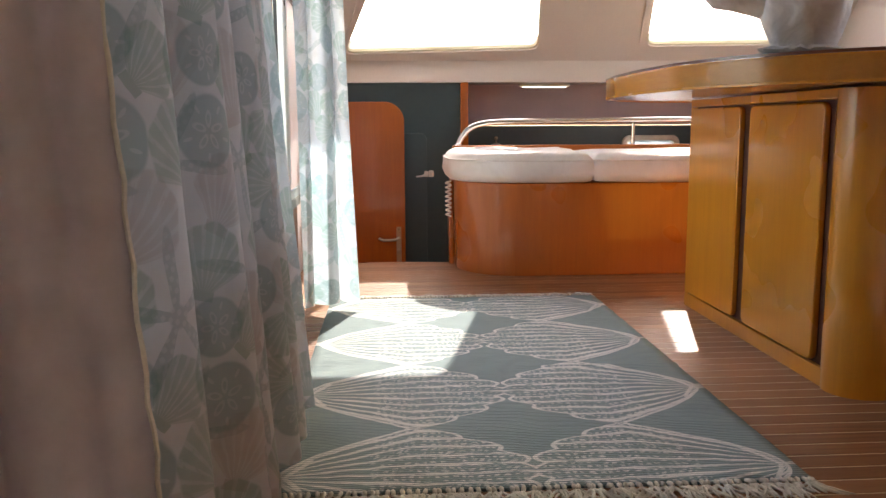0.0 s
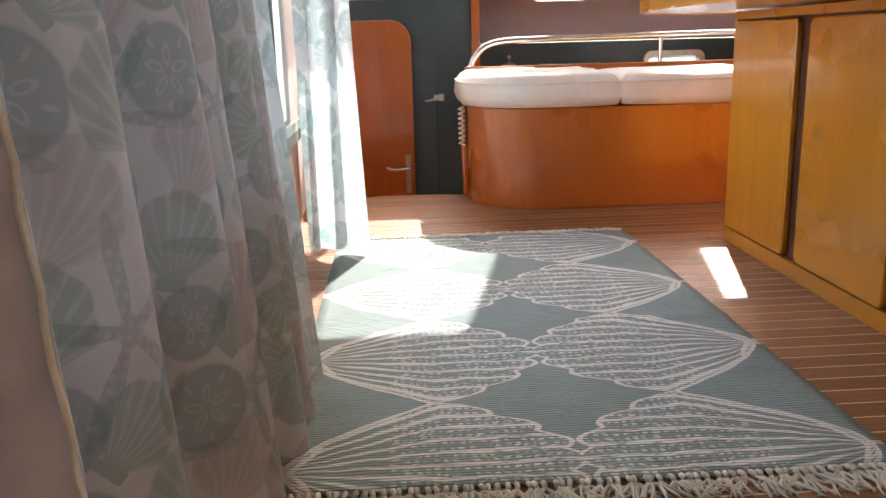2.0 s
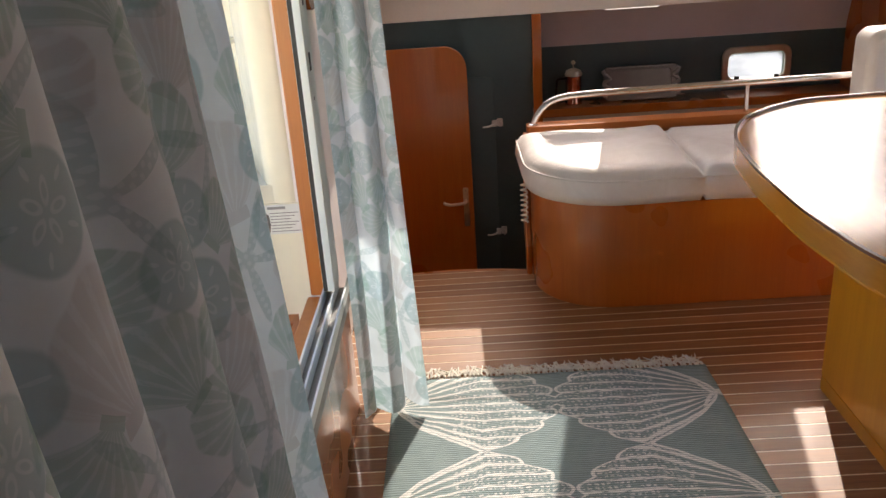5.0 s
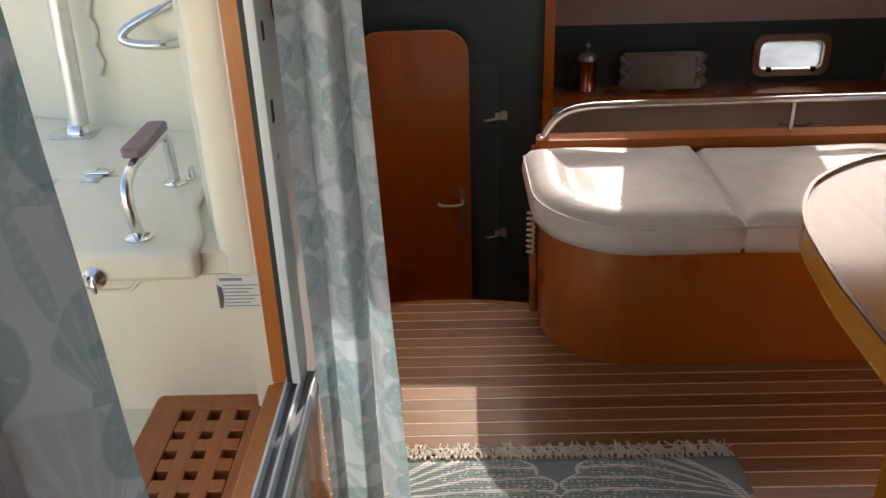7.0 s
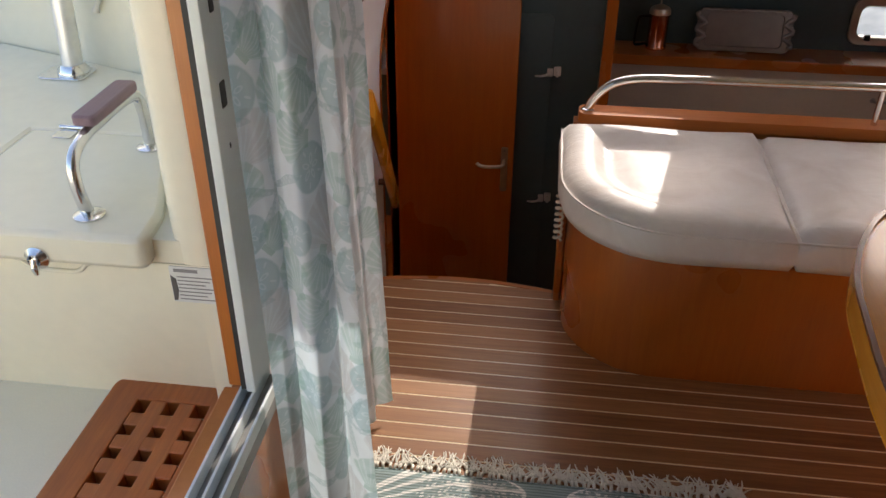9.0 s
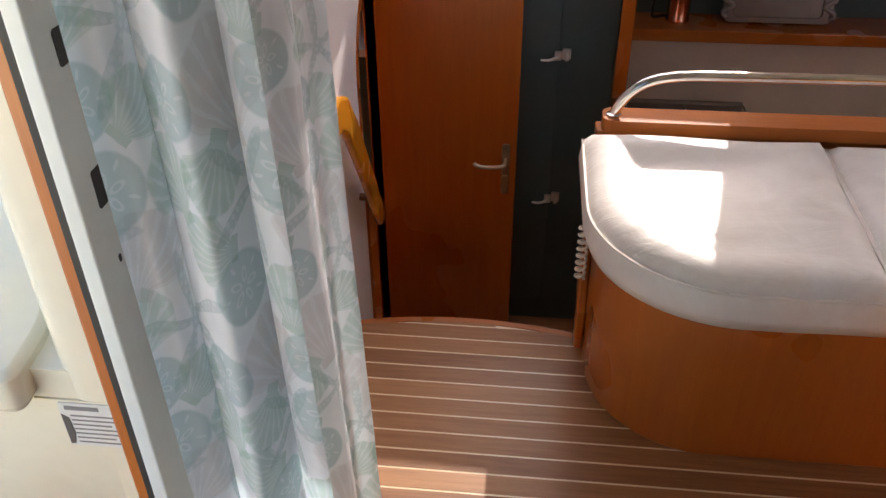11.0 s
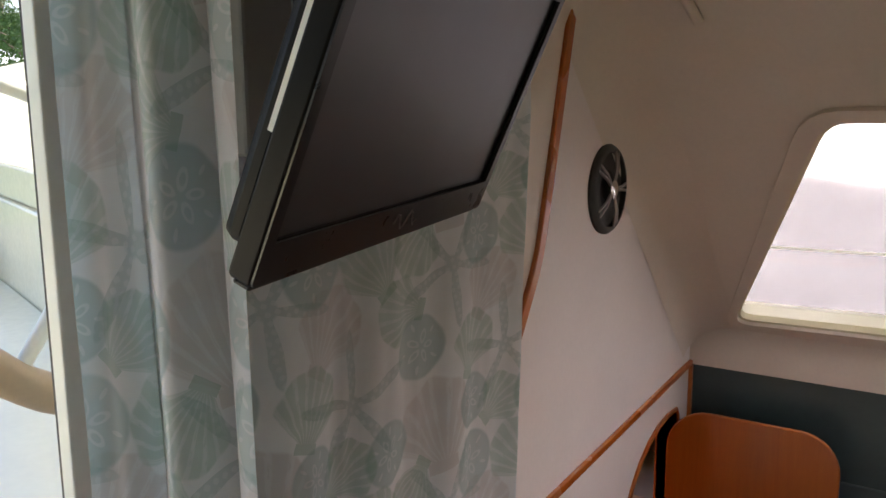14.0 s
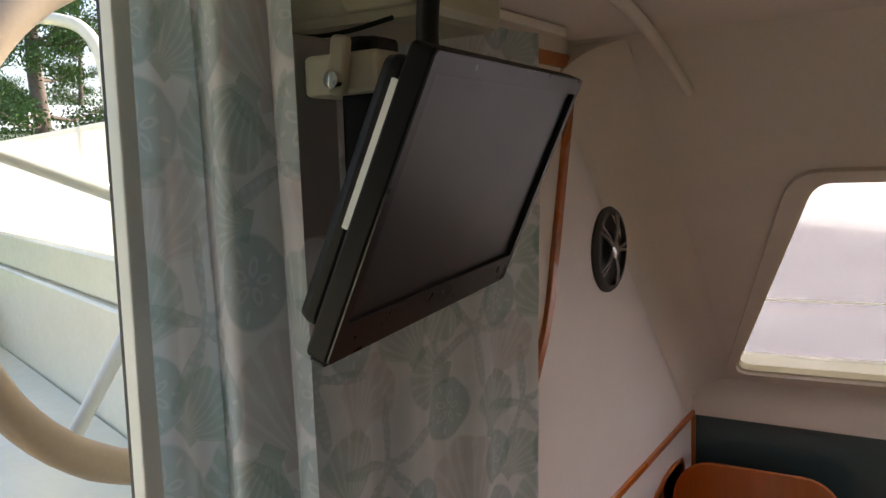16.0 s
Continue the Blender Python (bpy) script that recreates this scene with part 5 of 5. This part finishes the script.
into(part("gutter", prism([(-0.98, 2.10), (-0.44, 2.10), (-0.47, 2.25), (-0.55, 2.40), (-0.562, 2.515), (-0.98, 2.515)], "z", 0.6495, 0.70), GELCOAT, None, "gutter under the lid"), lk)
into(part("lid", prism(soft([(-0.970, 2.058), (-0.497, 2.058), (-0.508, 2.17), (-0.564, 2.32), (-0.570, 2.506), (-0.970, 2.506)], 0.025, 4), "z", 0.654, 0.724), GELCOAT, None, "smooth white lid", 50, 0.012), lk)
hg = into(part("hinge", prism(rounded(-0.895, -0.85, 2.455, 2.5, 0.006), "z", 0.7245, 0.728), CHROME, None, "steel hinge", 40, 0.001), lk)
part("hinge_pin", tube([(-0.90, 2.509, 0.730), (-0.838, 2.509, 0.730)], 0.006, 10), CHROME, hg, "", 60).matrix_parent_inverse = Matrix.Identity(4)
part("hinge_leaf", prism(rounded(-0.885, -0.842, 2.516, 2.555, 0.006), "z", 0.7195, 0.727), CHROME, hg, "", 40).matrix_parent_inverse = Matrix.Identity(4)
lt = into(part("latch", turned(lathe([(0.024, 0), (0.024, 0.004), (0.017, 0.009), (0.013, 0.014), (0.010, 0.005)], 24), pose(-0.715, 2.0575, 0.668, 90)), CHROME, None, "round chrome latch", 40), lk)
part("latch_lever", tube([(-0.715, 2.045, 0.672), (-0.714, 2.040, 0.655), (-0.715, 2.043, 0.640)], [0.006, 0.008, 0.005], 10, None, False, 1), CHROME, lt, "", 60).matrix_parent_inverse = Matrix.Identity(4)
into(part("finger_scoop", tube([(-0.84, 2.098, 0.640), (-0.785, 2.097, 0.640), (-0.765, 2.096, 0.617), (-0.69, 2.096, 0.614), (-0.66, 2.096, 0.617), (-0.642, 2.097, 0.640), (-0.60, 2.098, 0.640)], 0.005, 8, None, False, 2), GELCOAT, None, "moulded lip of the finger scoop", 60), lk)
hb = thing("hasp", "small steel hasp on the cockpit seat", "hasp", (-0.627, 2.485, 0.724))
into(part("plate", box(-0.642, -0.612, 2.455, 2.50, 0.7245, 0.728), CHROME, None, "", None, 0.001), hb)
into(part("staple", tube([(-0.627, 2.485, 0.726), (-0.627, 2.487, 0.748), (-0.618, 2.488, 0.752), (-0.615, 2.488, 0.728)], 0.0035, 8, None, False, 1), CHROME, None, "", 60), hb)

rl2 = thing("cockpit_grab_rail", "bent steel grab rail with a worn purple-brown wooden grip", "handrail", (-0.64, 2.2, 0.724))
into(part("tube", tube([(-0.635, 2.13, 0.724), (-0.640, 2.118, 0.79), (-0.642, 2.125, 0.845), (-0.643, 2.18, 0.866), (-0.645, 2.26, 0.868), (-0.648, 2.37, 0.868), (-0.650, 2.43, 0.855), (-0.650, 2.44, 0.79), (-0.650, 2.44, 0.724)], 0.0125, 14, None, False, 2), CHROME, None, "", 60), rl2)
GRIP = wood("worn_grip_wood", (0.15, 0.085, 0.10), (0.28, 0.18, 0.21), "y", 0.5, 0.1)
into(part("grip", turned(prism(rounded(-0.024, 0.024, -0.10, 0.10, 0.013), "z", -0.011, 0.011), pose(-0.645, 2.29, 0.8915, 0, 0, 1)), GRIP, None, "worn purple-brown wooden grip", 50, 0.005), rl2)
for x, y in ((-0.635, 2.13), (-0.650, 2.44)):
    into(part("foot", lathe([(0.03, 0), (0.03, 0.004), (0.018, 0.010)], 20, None, (x, y, 0.7243)), CHROME, None, "", 40), rl2)
pl = thing("canopy_pole", "polished steel canopy pole on a square foot", "pole", (-1.06, 2.86, 0.7195))
into(part("pole", tube([(-1.055, 2.865, 0.724), (-1.035, 2.95, 1.95)], 0.027, 18), SATIN, None, "", 60), pl)
into(part("foot", prism(rounded(-1.14, -1.01, 2.815, 2.915, 0.02), "z", 0.7195, 0.726), CHROME, None, "square steel foot plate", 40, 0.002), pl)
into(part("collar", lathe([(0.042, 0), (0.042, 0.010), (0.030, 0.026)], 20, None, (-1.055, 2.865, 0.7262)), CHROME, None, "", 40), pl)
ur = thing("cleat_rail", "bent steel rail fixed on the coaming", "handrail", (-0.8, 2.87, 0.9))
into(part("tube", tube([(-0.69, 2.872, 0.985), (-0.735, 2.825, 0.978), (-0.83, 2.815, 0.985), (-0.87, 2.815, 1.002), (-0.84, 2.825, 1.035), (-0.76, 2.845, 1.07), (-0.71, 2.872, 1.09)], 0.013, 12, None, False, 2), CHROME, None, "", 60), ur)
ch = thing("hanging_rope", "short white plaited rope hanging on the coaming", "rope", (-0.99, 2.94, 1.0))
into(part("rope", tube([(-0.985 + 0.008 * math.sin(k * 1.3), 2.93, 1.11 - 0.018 * k) for k in range(14)], [0.007 + 0.004 * (k % 2) for k in range(14)], 8), COTTON, None, "", 60), ch)

# builder's label by the door
lb = thing("warning_label", "worn paper label with faded print on the white gelcoat", "label", (-0.43, 2.1, 0.56))
into(part("paper", prism(rounded(-0.477, -0.381, 0.564, 0.646, 0.003), "y", 2.0945, 2.0968), LABEL, None, "", None), lb)
for k in range(7):
    z = 0.622 - 0.0085 * k
    into(part("print_line", box(-0.463, -0.388 - 0.010 * (k % 3), 2.0937, 2.0944, z, z + 0.0022), FADED, None, "faded line of unreadable print"), lb)
into(part("heading_bar", box(-0.468, -0.42, 2.0937, 2.0944, 0.634, 0.641), FADED, None, "faded heading bar"), lb)
into(part("worn_patch", prism([(-0.476, 0.625), (-0.466, 0.618), (-0.464, 0.59), (-0.469, 0.568), (-0.476, 0.567)], "y", 2.0937, 2.0944), INK, None, "dark worn corner"), lb)

# teak grating
gt = thing("teak_grating", "varnished teak grating step in the cockpit", "grating", (-0.6, 1.7, 0.256))
into(part("border", ring(rounded(-0.695, -0.407, 1.10, 2.13, 0.02, 3), rounded(-0.622, -0.462, 1.135, 2.070, 0.004, 3), "z", 0.256, 0.30), TEAK, None, "", None, 0.004), gt)
for k in range(14):
    y = 1.018 + 0.065 * (k + 2)
    into(part("cross_slat", box(-0.621, -0.463, y, y + 0.037, 0.262, 0.2992), TEAK, None, "", None, 0.003), gt)
for x in (-0.592, -0.529):
    into(part("long_slat", box(x, x + 0.036, 1.136, 2.069, 0.26, 0.2996), TEAK, None, "", None, 0.003), gt)

gt.location.x += 0.02
gt.location.y += 0.02

# steering wheel on the outside of the cabin bulkhead
wh = thing("steering_wheel", "large steering wheel with a tan leather rim in the cockpit", "steering wheel", (-0.66, 2.24, 1.6))
WC = Vector((-0.70, 2.423, 1.62))


def on_wheel(r, degrees_, d=0.0):
    return WC + Vector((-d, r * math.cos(radians(degrees_)), r * math.sin(radians(degrees_))))


into(part("rim", tube([on_wheel(0.40, 360 * k / 72) for k in range(72)], [0.0275 + (0.001 if k % 6 == 0 else 0) for k in range(72)], 14, None, True), TAN, None, "tan leather-wrapped rim", 60), wh)
into(part("hub", tube([on_wheel(0, 0, -0.03), on_wheel(0, 0, 0.02), on_wheel(0, 0, 0.03)], [0.06, 0.06, 0.03], 20), ALU, None, "", 50), wh)
into(part("axle", tube([WC, (-0.561, WC.y, WC.z)], 0.03, 14), CHROME, None, "", 60), wh)
for k in range(5):
    into(part("spoke", tube([on_wheel(0.05, 160 + 72 * k), on_wheel(0.385, 160 + 72 * k)], [0.015, 0.011], 10), ALU, None, "pale spoke", 60), wh)
cnp = thing("canopy_hoop", "white canopy hoop over the cockpit", "canopy", (-2.6, 3.3, 1.8))
into(part("hoop", tube([(-4.6, 3.7, 2.30), (-3.7, 3.74, 2.42), (-3.35, 3.75, 2.428), (-2.93, 3.75, 2.362), (-2.784, 3.75, 2.287), (-2.70, 3.75, 2.15), (-2.68, 3.75, 1.89)], 0.028, 12, None, False, 2), GELCOAT, None, "", 60), cnp)

# ---- shore ----
GRASS = paint("grass_ground", (0.07, 0.11, 0.035), 0.9, 0.3, 3, 0.3)
structure("ground", prism([(-900, -900), (900, -900), (900, 900), (-900, 900)], "z", -1.6, -1.5), GRASS, "grassy shore", "ground")
BARK = paint("pine_bark", (0.16, 0.12, 0.10), 0.9, 0.3, 12, 0.6)
NEEDLE = paint("pine_needles", (0.09, 0.16, 0.05), 0.8, 0.4, 2, 0.0)
LEAF = paint("shrub_leaves", (0.09, 0.16, 0.04), 0.8, 0.4, 3, 0.0)
ROOF = paint("pale_metal_roof", (0.55, 0.58, 0.60), 0.5, 0.08)
STUCCO = paint("pale_green_stucco", (0.42, 0.46, 0.36), 0.8, 0.08)


def clump(bm, c, r, n, rnd, long):
    """A loose tuft of narrow leaves about c."""
    for _ in range(n):
        d = Vector((rnd.gauss(0, 1), rnd.gauss(0, 1), rnd.gauss(0.1, 0.7)))
        p = Vector(c) + d * r * 0.5
        a = Vector((rnd.gauss(0, 1), rnd.gauss(0, 1), rnd.gauss(0, 1))).normalized()
        b = a.orthogonal().normalized() * long * 0.22
        a *= long
        bm.faces.new([bm.verts.new(q) for q in (p - a * 0.5 - b * 0.3, p - b, p + a * 0.5, p + b)])


def pine(x, y, h, seed):
    rnd = random.Random(seed)
    t = thing("pine_tree", "tall open pine tree on the shore", "tree", (x, y, -1.5), "pine trees")
    lean_ = [(x + 0.15 * math.sin(k * 0.8 + seed), y + 0.12 * math.cos(k * 0.7), -1.5 + h * k / 8) for k in range(9)]
    bm = tube(lean_, [0.24 * (1 - k / 9.5) + 0.03 for k in range(9)], 10)
    nd = bmesh.new()
    for k in range(34):
        f = 0.30 + 0.68 * rnd.random()
        i = min(7, int(f * 8))
        p = Vector(lean_[i]).lerp(Vector(lean_[i + 1]), f * 8 - i)
        a = rnd.uniform(0, 6.28)
        ln = h * (0.24 - 0.15 * f) * rnd.uniform(0.6, 1.2)
        e = p + Vector((math.cos(a) * ln, math.sin(a) * ln, ln * rnd.uniform(0.0, 0.45)))
        md = p.lerp(e, 0.5) + Vector((0, 0, -0.1 * ln))
        tube([p, md, e], [0.06, 0.04, 0.015], 5, bm)
        for s in range(5):
            q = md.lerp(e, s / 4) + Vector((rnd.gauss(0, 0.2), rnd.gauss(0, 0.2), rnd.gauss(0, 0.12)))
            clump(nd, q, 0.42, 120, rnd, 0.11)
    into(part("trunk", bm, BARK, None, "", 60), t)
    into(part("crown", nd, NEEDLE, None, "loose tufts of green needles"), t)


def shrub(x, y, r, seed):
    rnd = random.Random(seed)
    t = thing("shrub", "dense green shrub on the shore", "shrub", (x, y, -1.5), "shrubs")
    nd = bmesh.new()
    for k in range(60):
        d = Vector((rnd.gauss(0, 0.5), rnd.gauss(0, 0.5), abs(rnd.gauss(0.55, 0.35)))) * r
        clump(nd, Vector((x, y, -1.5)) + d, r * 0.32, 120, rnd, 0.10)
    into(part("foliage", nd, LEAF), t)
    into(part("stem", tube([(x, y, -1.5), (x + 0.1, y, -1.5 + r * 0.7)], [0.12, 0.05], 8), BARK, None, "", 60), t)


def toward(k, u=0.0):
    """A place k times the first bearing out through the door, u metres sideways."""
    return 0.39 - 1.99 * k + u * 0.53, 1.49 + 1.245 * k + u * 0.85


pine(*toward(9.0, 0.2), 11.0, 1)
pine(*toward(22.0, -2.0), 12.0, 2)
pine(*toward(24.0, 2.6), 13.0, 3)
shrub(*toward(11.0, -1.5), 3.0, 4)
shrub(*toward(14.0, 1.6), 2.8, 5)
shrub(*toward(16.0, 5.0), 4.0, 6)
hx, hy = toward(17.0, 1.2)
hs = thing("house", "single-storey house with a pale roof and screened porch", "house", (hx, hy, -1.5))
HM = pose(hx, hy, -1.5, 0, 0, 58)
into(part("wall", turned(box(-5, 5, -3, 3, 0, 4.9), HM), STUCCO, None, "pale green stucco wall"), hs)
into(part("roof", turned(prism([(-3.9, 4.9), (3.9, 4.9), (0.6, 6.1), (-0.6, 6.1)], "x", -5.4, 5.4), HM), ROOF, None, "pale hipped roof"), hs)
for u in range(-4, 5, 2):
    into(part("porch_post", turned(box(u - 0.05, u + 0.05, -3.9, -3.8, 0, 4.6), HM), GELCOAT, None, "white porch post"), hs)
into(part("porch_beam", turned(box(-5, 5, -3.9, -3.8, 4.6, 4.74), HM), GELCOAT, None, "white porch beam"), hs)
for u in (-3, 1):
    w_ = into(part("window", turned(box(u - 0.6, u + 0.6, -3.03, -3.001, 2.6, 4.0), HM), SCREEN, None, "dark window"), hs)

# ---- saloon floor planks, last ----
floor = bpy.data.objects["floor"]
PITCH, GAP = 0.055, 0.0055
y = 0.152
while y < 3.07:
    y1 = y + PITCH - GAP
    xs_ = [XA + (2.59 - XA) * k / 40 for k in range(41)]
    far = [(x, min(y1, edge_y(x) - 0.001)) for x in xs_ if edge_y(x) - 0.001 > y + 0.002 and (x < 0.62 or y1 < 2.88)]
    if len(far) >= 2:
        part("plank", prism([(far[0][0], y), (far[-1][0], y)] + far[::-1], "z", -0.0006, 0.0), PLANK, floor)
    y += PITCH
